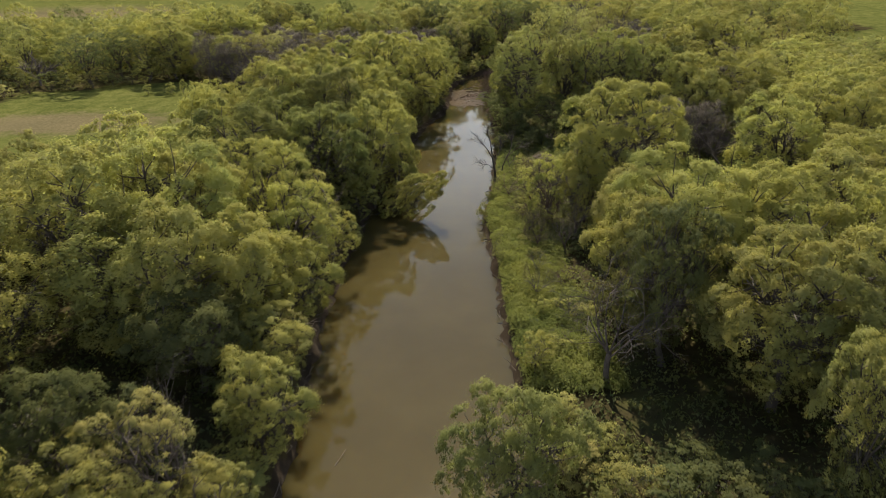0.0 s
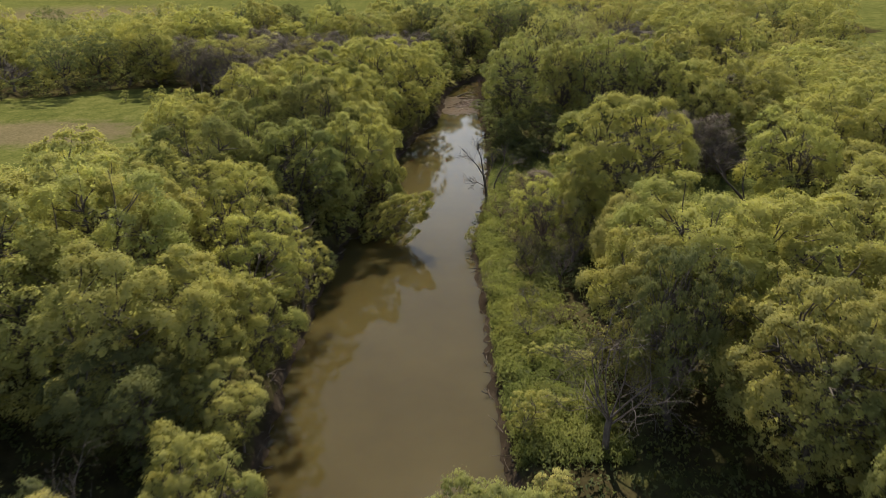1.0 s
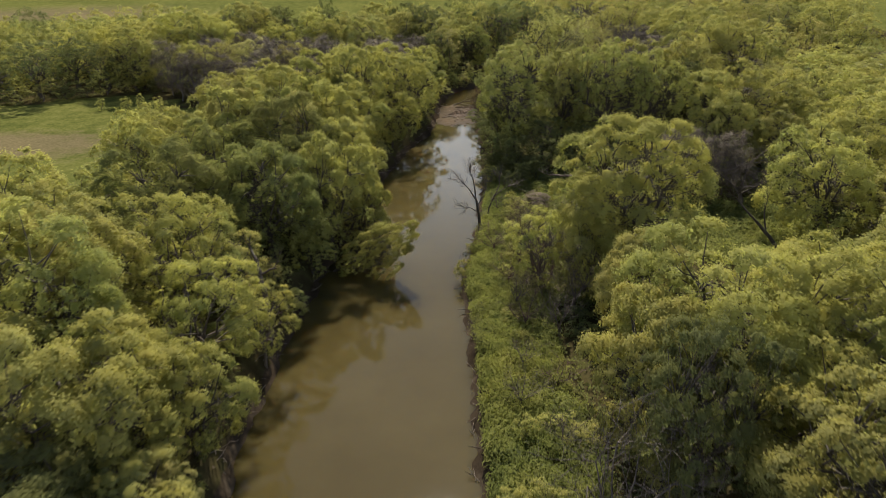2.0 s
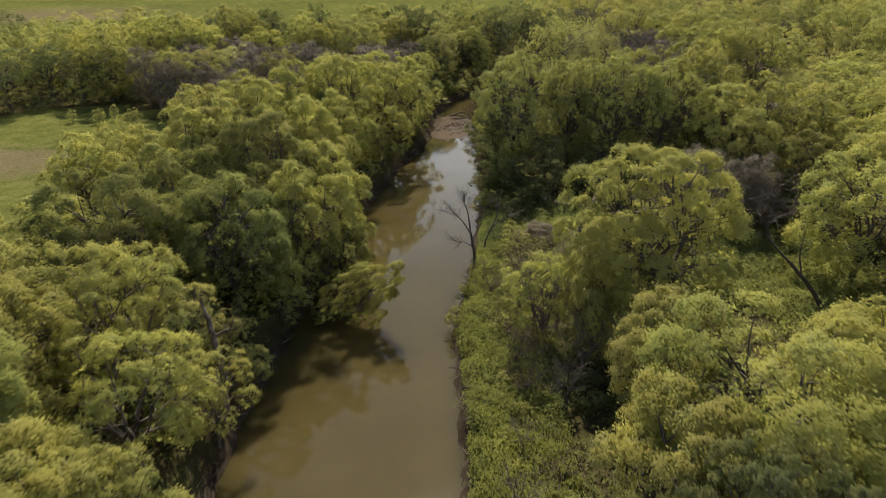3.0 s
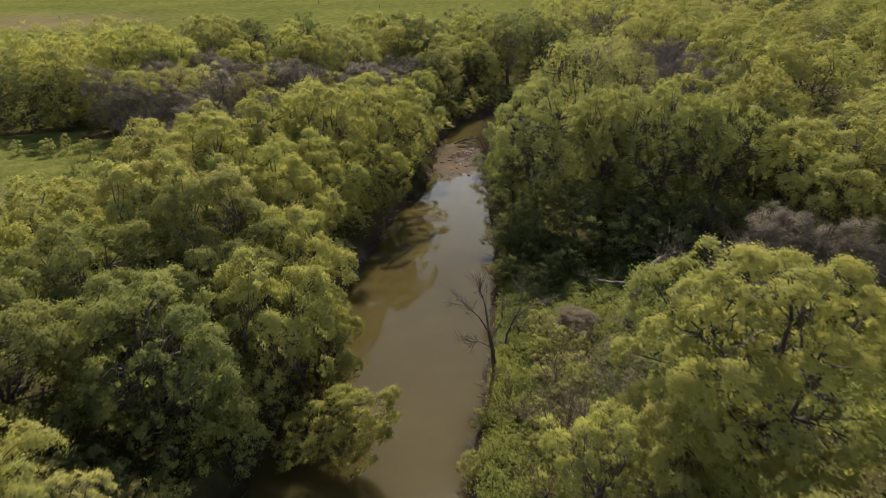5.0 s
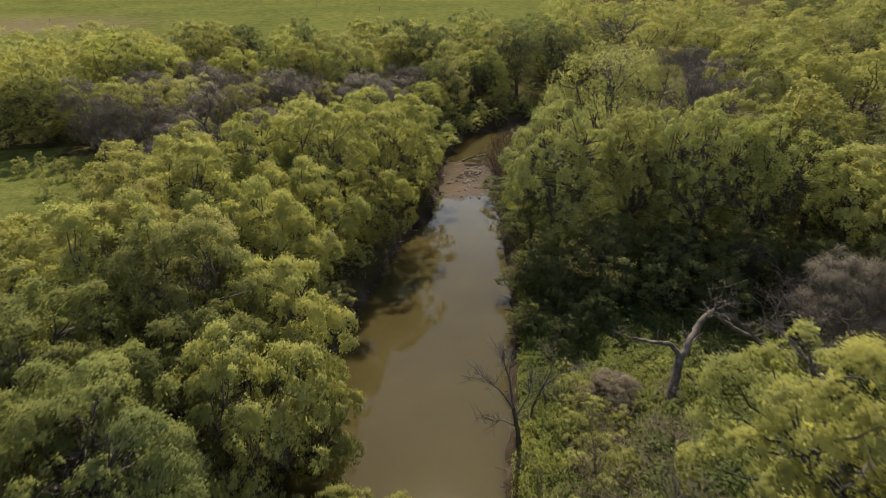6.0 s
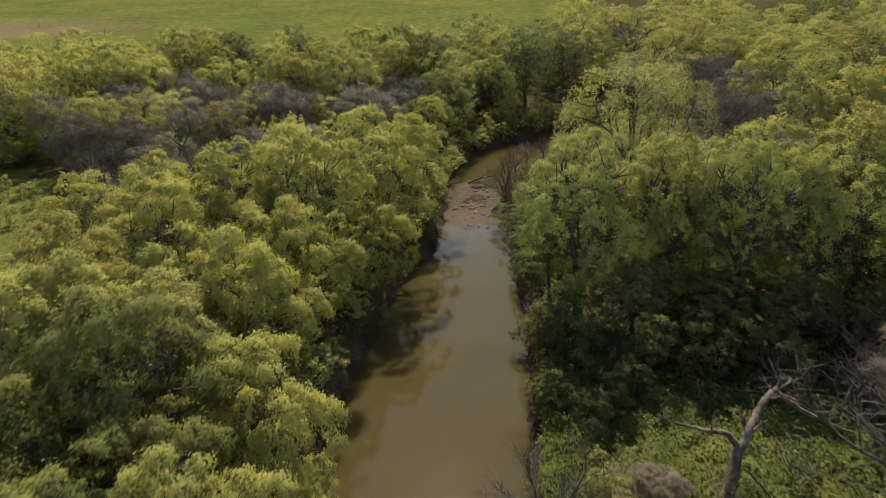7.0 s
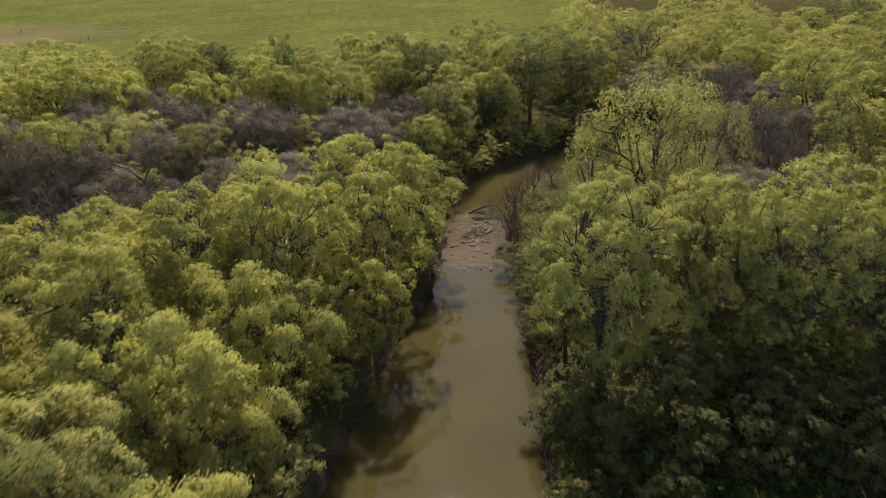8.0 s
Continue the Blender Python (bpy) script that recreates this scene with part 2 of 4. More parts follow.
HOLLOW = [(7.5, 46), (13, 47), (14, 62), (7.5, 62)]
LEFT_HOLLOW = [(-26, 26.8), (-9, 26.8), (-9, 36.5), (-26, 36.5)]
RIGHT_HOLLOW = [(19, 53), (34, 53), (34, 68), (33, 77), (22, 77), (20, 66)]
BROWN_WOOD = [(28, 124), (41, 124), (42, 142), (50, 166), (34, 166)]
# dark undergrowth replaces the herbs here, painting in the trees' shade
SHADE_HOLLOW = [(9.4, 48), (14, 48), (14, 60), (9.8, 60)]
NEAR_HOLLOW = [(5, 24), (11, 24), (13, 37), (6, 37)]


def ground_height(x, y):
    x, y = np.atleast_1d(np.asarray(x, float)), np.atleast_1d(np.asarray(y, float))
    edge = shore(x, y) + 0.35 * wave(x, y, 1.6, 0.7) + 0.2 * wave(x, y, 0.6, 2.1)
    left = x < np.interp(y, LINE[:, 1], LINE[:, 0])
    top = np.where(left & (y < 140), 2.2, 1.15) + np.clip((y - 140) / 60, 0, 1) * 1.0
    steep = np.clip((edge + 0.15) / np.where(left, 1.7, 1.2), 0, 1)
    z = -0.7 + np.clip((edge + 2) / 1.9, 0, 1) * 0.6 + (0.1 + top) * steep ** 0.75
    shoal = np.exp(-((x - 2.6) / 1.5) ** 2 - ((y - 121.5) / 3.4) ** 2)
    z = z + np.maximum(0, np.minimum(-0.05 - z, 1.3 * shoal))
    bar = 0.9 * np.exp(-((x - 4.6) / 1.3) ** 2 - ((y - 125.2) / 1.3) ** 2) + 0.8 * np.exp(-((x - 5.0) / 2.2) ** 2 - ((y - 128.6) / 1.0) ** 2)
    z = z + np.maximum(0, np.minimum(0.12 - z, 1.3 * bar * (1 + 0.35 * wave(x, y, 0.7, 3.0))))
    return z + 0.16 * wave(x, y, 5.0, 1.1) * steep + 0.5 * wave(x, y, 40.0, 0.4) * np.clip((edge - 6) / 30, 0, 1)


def grid_lines(fine, lo, hi, far):
    mid = list(np.arange(lo, hi, fine))
    step, a, b = fine, lo, hi
    while b < far:
        step *= 1.22
        a, b = a - step, b + step
        mid = [a] + mid + [b]
    return np.array(mid)


def mesh_of(name, verts, faces, smooth=False, normals=None):
    """A mesh from an array of vertices and one of faces with as many corners each; normals: one a vertex, for soft foliage."""
    me = bpy.data.meshes.new(name)
    verts, faces = np.asarray(verts, np.float32), np.asarray(faces, np.int32)
    n, k = faces.shape
    me.vertices.add(len(verts)), me.loops.add(n * k), me.polygons.add(n)
    me.vertices.foreach_set("co", verts.ravel())
    me.loops.foreach_set("vertex_index", faces.ravel())
    me.polygons.foreach_set("loop_start", np.arange(n, dtype=np.int32) * k)
    me.polygons.foreach_set("use_smooth", np.full(n, smooth))
    me.update(calc_edges=True)
    if normals is not None:
        me.attributes.new("custom_normal", "FLOAT_VECTOR", "POINT").data.foreach_set("vector", np.asarray(normals, np.float32).ravel())
    return me


def part(name, me, mat, parent, label=""):
    ob = new(name, me)
    if mat and not me.materials:
        me.materials.append(mat)
    ob.parent = parent
    return tagged(ob, label)


def sheet(name, xs, ys, height):
    gx, gy = np.meshgrid(xs, ys)
    v = np.stack([gx.ravel(), gy.ravel(), height(gx.ravel(), gy.ravel())], 1)
    i = np.arange(len(v)).reshape(gx.shape)
    f = np.stack([i[:-1, :-1], i[:-1, 1:], i[1:, 1:], i[1:, :-1]], -1).reshape(-1, 4)
    return mesh_of(name, v, f, True), v


ground_me, gv = sheet("ground", grid_lines(0.5, -14, 16, 3500), grid_lines(0.7, 14, 152, 3500), ground_height)
cover = np.zeros((len(gv), 4), np.float32)
cover[:, 3] = 1
def soft_inside(x, y, corners, blur):
    """How far inside an area, faded over its edge."""
    turns = [(math.cos(a) * b, math.sin(a) * b) for b in (blur * 0.5, blur) for a in np.arange(0, 6.28, 0.785)]
    return sum(inside(x + dx, y + dy, corners).astype(float) for dx, dy in turns) / len(turns)


turf = inside(gv[:, 0], gv[:, 1], PASTURE) | inside(gv[:, 0], gv[:, 1], FAR_FIELD) | inside(gv[:, 0], gv[:, 1], SIDE_FIELD)
cover[:, 0] = np.where(turf, 1.0, soft_inside(gv[:, 0], gv[:, 1], GLADE, 2.5) * 0.6)
cover[:, 1] = np.clip(1.1 - np.hypot((gv[:, 0] + 55) / 27, (gv[:, 1] - 104) / 11.5), 0, 1) * 1.3
cover[:, 1] += np.clip(1.25 - np.hypot((gv[:, 0] + 128) / 70, (gv[:, 1] - 266) / 34), 0, 1) * 1.05
cover[:, 2] = np.clip((1.0 - gv[:, 2]) / 0.6, 0, 1) * (np.abs(gv[:, 1]) < 400)
ground_me.color_attributes.new("cover", "FLOAT_COLOR", "POINT").data.foreach_set("color", cover.ravel())
ground = new("ground", ground_me)
ground_me.materials.append(GROUND)
tagged(ground, "brown forest floor with green pasture and muddy banks", "ground", kind="structure")

water_me, _v = sheet("water", np.linspace(-24, 170, 3), np.linspace(-90, 200, 3), lambda x, y: x * 0)
water = new("water", water_me)
water_me.materials.append(WATER)
tagged(water, "still muddy brown river water with faint ripples", "river", kind="structure")

# the shallow, broken water over the gravel
RIFFLE = water_material("riffle_water", (0.092, 0.058, 0.030), (0.056, 0.037, 0.018), 2.6, 0.3, 0.06)
gx, gy = np.meshgrid(np.arange(-1.0, 9.5, 0.15), np.arange(115.5, 132.0, 0.15))
i = np.arange(gx.size).reshape(gx.shape)
quads = np.stack([i[:-1, :-1], i[:-1, 1:], i[1:, 1:], i[1:, :-1]], -1).reshape(-1, 4)
ex, ey = gx.ravel(), gy.ravel()
edge = np.hypot((ex - 3.6) / 4.2, (ey - 123.8) / 6.8) + 0.22 * wave(ex, ey, 1.0, 0.8) + 0.12 * wave(ex, ey, 0.4, 2.2)
quads = quads[edge[quads].mean(1) < 1.08]
rz = 0.012 + 0.02 * np.maximum(0, wave(ex, ey, 0.35, 1.9)) + 0.012 * np.maximum(0, wave(ex, ey, 0.16, 0.2))
rz = np.minimum(rz, (1.0 - edge) * 0.12)
riffle_me = mesh_of("water_riffle", np.stack([gx.ravel(), gy.ravel(), rz], 1), quads, True)
riffle_me.materials.append(RIFFLE)
tagged(new("water_riffle", riffle_me), "shallow rippled brown water over gravel", "river", kind="structure")


# ---- trees ----
def tube(path, radii, sides=5):
    """A tapered limb along a path: vertices and quads."""
    path, radii = np.asarray(path, float), np.asarray(radii, float)
    n = len(path)
    along = np.gradient(path, axis=0)
    along /= np.linalg.norm(along, axis=1)[:, None] + 1e-9
    ref = np.where(np.abs(along[:, 2:3]) > 0.9, np.array([[1.0, 0, 0]]), np.array([[0, 0, 1.0]]))
    u = np.cross(along, ref)
    u /= np.linalg.norm(u, axis=1)[:, None] + 1e-9
    w = np.cross(along, u)
    a = np.linspace(0, 2 * np.pi, sides, endpoint=False)
    v = path[:, None] + radii[:, None, None] * (np.cos(a)[None, :, None] * u[:, None] + np.sin(a)[None, :, None] * w[:, None])
    i = np.arange(n * sides).reshape(n, sides)
    j = np.roll(i, -1, 1)
    f = np.stack([i[:-1], j[:-1], j[1:], i[1:]], -1).reshape(-1, 4)
    return v.reshape(-1, 3), f


def joined(pieces):
    vs, fs, k = [], [], 0
    for v, f in pieces:
        vs.append(v), fs.append(f + k)
        k += len(v)
    return np.concatenate(vs), np.concatenate(fs)


def bent(rng, a, b, n, wobble, sag=0.0):
    """A crooked way from a to b in n points."""
    t = np.linspace(0, 1, n)[:, None]
    p = np.asarray(a) * (1 - t) + np.asarray(b) * t
    p[1:-1] += rng.normal(0, wobble, (n - 2, 3))
    p[:, 2] += sag * 4 * (t * (1 - t))[:, 0]
    return p


def leaves(rng, at, facing, length, width, hang=0.0, spread=0.5):
    """Pointed leaves at the points, turned about the given directions."""
    n = len(at)
    normal = facing + rng.normal(0, spread, (n, 3))
    normal /= np.linalg.norm(normal, axis=1)[:, None] + 1e-9
    axis = rng.normal(0, 1, (n, 3)) + np.array([0, 0, -hang])
    axis -= normal * (axis * normal).sum(1)[:, None]
    axis /= np.linalg.norm(axis, axis=1)[:, None] + 1e-9
    side = np.cross(normal, axis)
    s = rng.uniform(0.6, 1.3, (n, 1))
    l, w = axis * length * s / 2, side * width * s / 2
    v = np.stack([at - l - w, at + l, at - l + w], 1).reshape(-1, 3)
    return v, np.arange(n * 3).reshape(n, 3)


def crown_points(rng, st, puffs):
    """Centres and radii of the sprays that make up a domed crown, in a tree 10 m high and 4 m in radius."""
    lo, wide = st["low"], st["wide"]
    lobes = rng.uniform(0, 6.28, 4)
    out, tries = [], 0
    while len(out) < puffs:
        w = rng.normal(0, 1, 3) + np.array([0, 0, st.get("lift", 0.25)])
        w /= np.linalg.norm(w)
        a = math.atan2(w[1], w[0])
        size = rng.uniform(*st["puff"])
        lump = 1 + st["lobed"] * (0.6 * np.sin(2 * a + lobes[0]) + 0.6 * np.sin(3 * a + lobes[1] + w[2]) + 0.5 * np.sin(5 * a + lobes[2] + 3 * w[2]))
        tries += 1
        depth = rng.uniform(*st.get("rough", (0.84, 1.02))) if rng.random() > st.get("inner", 0.2) else rng.uniform(0.3, 0.85)
        side = max(0.0, 4.0 * lump - size * 0.8) * depth
        tall = ((10 - wide - size * st["flat"] * 0.9) if w[2] > 0 else (wide - lo)) * depth * (0.55 + 0.45 * lump)
        at = (w[0] * side, w[1] * side, wide + w[2] * tall, size)
        if tries > 900 or all(math.dist(at[:3], q[:3]) > st.get("apart", 0.45) * (size + q[3]) for q in out):
            out.append(at)
    return np.array(out)


STYLES = {
    "oak": dict(low=2.0, wide=5.4, lobed=0.11, rough=(0.93, 1.02), inner=0.08, puff=(0.65, 1.0), puffs=84, apart=0.56, clumps=22, leaf=(0.088, 0.068), flat=0.95, fork=0.34, trunk=0.24, limbs=8, lift=0.45, dense=8, thin=1.8),
    "elm": dict(low=2.4, wide=6.2, lobed=0.16, rough=(0.75, 1.05), puff=(0.5, 0.85), puffs=105, apart=0.42, clumps=11, leaf=(0.104, 0.078), flat=1.05, fork=0.30, trunk=0.24, limbs=7, lift=0.3, dense=2, thin=1.35),
    "round": dict(low=1.2, wide=5.2, lobed=0.25, puff=(0.75, 1.25), puffs=54, apart=0.52, clumps=21, leaf=(0.13, 0.098), flat=0.88, fork=0.24, trunk=0.2, limbs=6),
    "airy": dict(low=1.8, wide=5.6, lobed=0.24, puff=(0.6, 1.0), puffs=50, clumps=14, leaf=(0.112, 0.082), flat=0.9, fork=0.24, trunk=0.17, limbs=7, thin=0.8, dense=2),
    "willow": dict(low=1.2, wide=5.6, lobed=0.2, puff=(0.6, 1.05), puffs=64, clumps=12, leaf=(0.26, 0.05), flat=1.3, fork=0.16, trunk=0.2, limbs=9, hang=1.8, thin=0.5, dense=0),
    "twiggy": dict(low=1.0, wide=5.4, lobed=0.22, puff=(0.7, 1.3), puffs=50, clumps=12, leaf=(0.66, 0.026), flat=0.95, fork=0.2, trunk=0.15, limbs=7, thin=0.9, dense=0, wild=0.5),
    "shrub": dict(low=0.4, wide=4.4, lobed=0.24, puff=(1.0, 1.7), puffs=26, clumps=9, leaf=(0.25, 0.18), flat=1.0, fork=0.08, trunk=0.10, limbs=6, thin=0.26, dense=3),
}
# leaves on a tree, their size, the share of fine wood, of clumps and of inner leaves
DETAIL = {"close": (52000, 0.70, 1.0, 1.25, 1.0), "near": (34000, 0.86, 1.0, 1.0, 1.0), "mid": (17000, 1.06, 0.6, 0.75, 0.9), "far": (5200, 1.62, 0.0, 0.4, 0.7)}


def leafy_shape(style, seed, detail):
    """Meshes of one tree 10 m high and 4 m in radius: trunk, limbs, crown."""
    st, rng = STYLES[style], np.random.default_rng(seed * 77 + len(style))
    count, grow, wood = DETAIL[detail][:3]
    puffs = crown_points(rng, st, st["puffs"])
    fork = 10 * st["fork"]
    lean = rng.normal(0, 0.25, 2)
    top = np.array([lean[0], lean[1], fork])
    trunk = [tube(bent(rng, (0, 0, -0.6), top, 5, 0.05), np.linspace(st["trunk"] * 1.25, st["trunk"] * 0.85, 5), 7)]
    limbs, heads = [], []
    n = st["limbs"]
    for k in range(n):
        a = 6.283 * (k + rng.uniform(-0.3, 0.3)) / n
        out = rng.uniform(1.2, 2.5) * (0.35 if k == 0 else 1)
        end = np.array([out * np.cos(a), out * np.sin(a), rng.uniform(5.4, 7.4) if style != "shrub" else rng.uniform(4, 8)])
        p = bent(rng, top - (0, 0, rng.uniform(0, 0.8)), end, 6, 0.16, rng.uniform(-0.25, 0.25))
        limbs.append([tube(p, np.linspace(st["trunk"] * 0.6, 0.05, 6), 5)])
        heads.append(p)
    if wood:
        for x, y, z, s in puffs[: int(len(puffs) * wood)]:
            c = np.array([x, y, z])
            best = min(((np.linalg.norm(p[j] - c) + (0.8 if p[j][2] > z else 0), k, j) for k, p in enumerate(heads) for j in range(1, 6)), key=lambda q: q[0])
            start = heads[best[1]][best[2]]
            limbs[best[1]].append(tube(bent(rng, start, c + (0, 0, s * 0.3), 4, 0.1), np.linspace(0.06, 0.018, 4), 3))
    # each puff of the crown carries small clumps on its outer and upper side, and each clump its leaves
    heart = np.array([0, 0, st["wide"] - 1.2])
    out = puffs[:, :3] - heart
    out /= np.linalg.norm(out, axis=1)[:, None] + 1e-9
    share = puffs[:, 3] ** 2
    clumps_in = st["clumps"] * DETAIL[detail][3]
    which = np.repeat(np.arange(len(puffs)), np.maximum(2, clumps_in * share / share.mean()).astype(int))
    d = rng.normal(0, 0.62, (len(which), 3)) + out[which] * 0.55 + (0, 0, 0.42)
    d /= np.linalg.norm(d, axis=1)[:, None]
    size = puffs[which, 3] * rng.uniform(0.23, 0.42, len(which)) / DETAIL[detail][3] ** 0.4
    at = puffs[which, :3] + d * (puffs[which, 3] * rng.uniform(0.68, 0.86, len(which)))[:, None] * np.array([1, 1, st["flat"]])
    gap = np.linalg.norm(at[:, None] - puffs[None, :, :3], axis=2) / puffs[None, :, 3]
    gap[np.arange(len(which)), which] = 9
    keep = gap.min(1) > 0.74
    which, d, size, at = which[keep], d[keep], size[keep], at[keep]
    total = int(count * st.get("thin", 1.0))
    mine = rng.choice(len(which), total, p=size ** 2 / (size ** 2).sum())
    e = rng.normal(0, 0.7, (total, 3)) + d[mine] * 0.75 + (0, 0, 0.3)
    e /= np.linalg.norm(e, axis=1)[:, None]
    reach = size[mine] * np.where(rng.random(total) > st.get("wild", 0.2), rng.uniform(0.7, 1.1, total), rng.uniform(1.0, 1.7 + st.get("wild", 0), total))
    where_leaf = at[mine] + e * reach[:, None]
    if st.get("hang"):
        where_leaf[:, 2] -= rng.uniform(0, 1.1, total) ** 2 * st["hang"] * 0.5
    facing = e * 0.8 + np.array([-0.02, 0.2, 0.5]) + rng.normal(0, 0.25, e.shape)
    crown = leaves(rng, where_leaf, facing, st["leaf"][0] * grow, st["leaf"][1] * grow, st.get("hang", 0.3), 0.35)
    normal = e * 0.75 + d[mine] * 0.8 + out[which[mine]] * 0.25
    # older leaves in the heart of each clump, which close it to the eye
    fill_n = int(st.get("dense", 7) * DETAIL[detail][4])
    if fill_n:
        own = np.repeat(np.arange(len(which)), fill_n)
        g = rng.normal(0, 0.5, (len(own), 3)) + d[own]
        g /= np.linalg.norm(g, axis=1)[:, None]
        back = leaves(rng, at[own] + g * (size[own] * rng.uniform(0.35, 0.7, len(own)))[:, None], g, 0.21 * grow ** 0.6, 0.17 * grow ** 0.6, 0.2, 0.3)
        crown = joined([crown, back])
        normal = np.concatenate([normal, g * 0.6 + d[own] * 0.8 + out[which[own]] * 0.25])
    v = crown[0].reshape(-1, 3, 3)
    flat = np.cross(v[:, 1] - v[:, 0], v[:, 2] - v[:, 0])
    flat /= np.linalg.norm(flat, axis=1)[:, None] + 1e-9
    soft = normal + flat * 0.5
    soft = np.repeat(soft / np.linalg.norm(soft, axis=1)[:, None], 3, 0)
    # bark-coloured slivers added inside the crown to block light and darken its heart
    if st.get("thin", 1.0) >= 1.0:
        inner = 900 if detail != "far" else 300
        ic = rng.integers(0, len(puffs), inner)
        ip = (puffs[ic, :3] - heart) * 0.6 + heart + rng.normal(0, 0.25, (inner, 3))
        core = leaves(rng, ip, rng.normal(0, 1, (inner, 3)) + (0, 0, 1.0), 0.5, 0.09, 0, 0.3)
        cv = core[0].reshape(-1, 3, 3)
        cn = np.cross(cv[:, 1] - cv[:, 0], cv[:, 2] - cv[:, 0])
        cn = np.repeat(cn / (np.linalg.norm(cn, axis=1)[:, None] + 1e-9), 3, 0)
        crown, soft = joined([crown, core]), np.concatenate([soft, cn])
    name = style + "_" + detail
    foliage = mesh_of(name + "_crown", *crown, True, soft)
    wooden = np.zeros(len(crown[1]), np.int32)
    wooden[len(flat):] = 1
    foliage.polygons.foreach_set("material_index", wooden)
    if detail == "far":
        trunk += [q for limb in limbs for q in limb]
        limbs = []
    return (mesh_of(name + "_trunk", *joined(trunk), True), [mesh_of(name + "_limb", *joined(q), True) for q in limbs], foliage)


def branching(rng, start, way, length, radius, depth, out, spread=0.55, up=0.12):
    """Bare wood, branch upon branch; out collects the tubes."""
    n = (2, 3, 5, 5)[depth]
    p, d = [np.asarray(start, float)], np.asarray(way, float)
    for _k in range(n - 1):
        d = d + rng.normal(0, 0.14, 3) + np.array([0, 0, up * 0.5])
        d /= np.linalg.norm(d)
        p.append(p[-1] + d * length / (n - 1))
    out.append(tube(p, np.linspace(radius, radius * 0.45, n), 5 if depth > 2 else 3))
    if depth == 0:
        return
    for _k in range(4 if depth > 1 else 5):
        j = rng.integers(1, n)
        e = d * 0.75 + rng.normal(0, spread, 3) + np.array([0, 0, up])
        e /= np.linalg.norm(e)
        branching(rng, p[j], e, length * rng.uniform(0.5, 0.75), radius * 0.5, depth - 1, out, spread, up)


def bare_shape(seed, detail):
    """A leafless tree 10 m high and 4 m in radius: trunk and limbs of fine twigs."""
    rng = np.random.default_rng(900 + seed)
    depth = {"close": 3, "near": 3, "mid": 3, "far": 2}[detail]
    fat = {"close": 0.7, "near": 0.7, "mid": 1.2, "far": 2.2}[detail]
    top = np.array([*rng.normal(0, 0.3, 2), 2.6])
    trunk = tube(bent(rng, (0, 0, -0.6), top, 5, 0.08), np.linspace(0.24, 0.18, 5), 7)
    limbs = []
    for k in range(6):
        a = 6.283 * (k + rng.uniform(-0.3, 0.3)) / 6
        out = []
        steep = rng.uniform(0.75, 1.9)
        w = np.array([np.cos(a), np.sin(a), steep])
        branching(rng, top - (0, 0, rng.uniform(0, 1.2)), w / np.linalg.norm(w), rng.uniform(3.4, 4.4), 0.1 * fat, depth, out)
        limbs.append(mesh_of("bare_limb", *joined(out), True))
    return mesh_of("bare_trunk", *trunk, True), limbs, None


KINDS = {
    "oak": ("oak", LEAF_OAK, BARK, "tree", "broad spreading tree with olive spring leaves in rounded sprays", "tree"),
    "greenelm": ("elm", LEAF_ELM, BARK, "tree", "tall full tree with green leaves down to the undergrowth", "tree"),
    "deep": ("elm", LEAF_DEEP_SHADE, BARK, "tree", "dense dark green riverside tree with full crown", "tree"),
    "shade": ("oak", LEAF_GREEN, BARK, "tree", "fresh green tree with a high crown over shaded ground", "tree"),
    "dusk": ("round", LEAF_DUSK, BARK, "tree", "rounded tree with dull dark green leaves", "tree"),
    "deepround": ("round", LEAF_DEEP_SHADE, BARK, "tree", "rounded tree with dense dark green leaves", "tree"),
    "olive": ("round", LEAF_OLIVE, BARK, "tree", "rounded tree with fresh olive green leaves", "tree"),
    "green": ("round", LEAF_GREEN, BARK, "tree", "rounded tree with mid green spring leaves", "tree"),
    "gold": ("round", LEAF_GOLD, BARK, "tree", "rounded tree with bright yellow-green young leaves", "tree"),
    "tan": ("airy", LEAF_TAN, TWIG, "tree", "half-bare tree with tan buds and grey twigs", "tree"),
    "airy": ("airy", LEAF_OLIVE, TWIG, "tree", "thin-leaved tree with olive leaves and visible limbs", "tree"),
    "willow": ("willow", LEAF_WILLOW, BARK, "willow_tree", "pale green willow with fine hanging leaves", "tree"),
    "bare": ("bare", None, TWIG, "bare_tree", "leafless tree with fine grey-brown twigs", "tree"),
    "thicket": ("twiggy", HAZE, TWIG, "bare_tree", "leafless tree with a haze of brown twigs", "tree"),
    "shrub": ("shrub", LEAF_GREEN, TWIG, "shrub", "low green leafy shrub of the undergrowth", "shrub"),
    "darkshrub": ("shrub", LEAF_DEEP_SHADE, BARK, "shrub", "dark green shrub in the shade of trees", "shrub"),
    "tanshrub": ("shrub", LEAF_TAN, TWIG, "shrub", "half-bare brown shrub with tan buds", "shrub"),
    "redbare": ("bare", None, RED, "shrub", "leafless reddish brown shrub at the water", "shrub"),
    "redbrush": ("twiggy", BRUSH, RED, "shrub", "leafless red-brown brush standing in the herbs", "shrub"),
    "goldshrub": ("shrub", LEAF_GOLD, TWIG, "shrub", "low yellow-green shrub with small leaves", "shrub"),
}
GROUPS = {"tree": "trees of the riverside wood", "shrub": "shrubs of the undergrowth"}
SHAPES, FIRST, STANDS = {}, {}, []


def detail_for(x, y):
    if y < 102 and -19 < x < (26 if y < 60 else 21):
        return "near"
    return "mid" if y < 176 and -52 < x < 52 else "far"


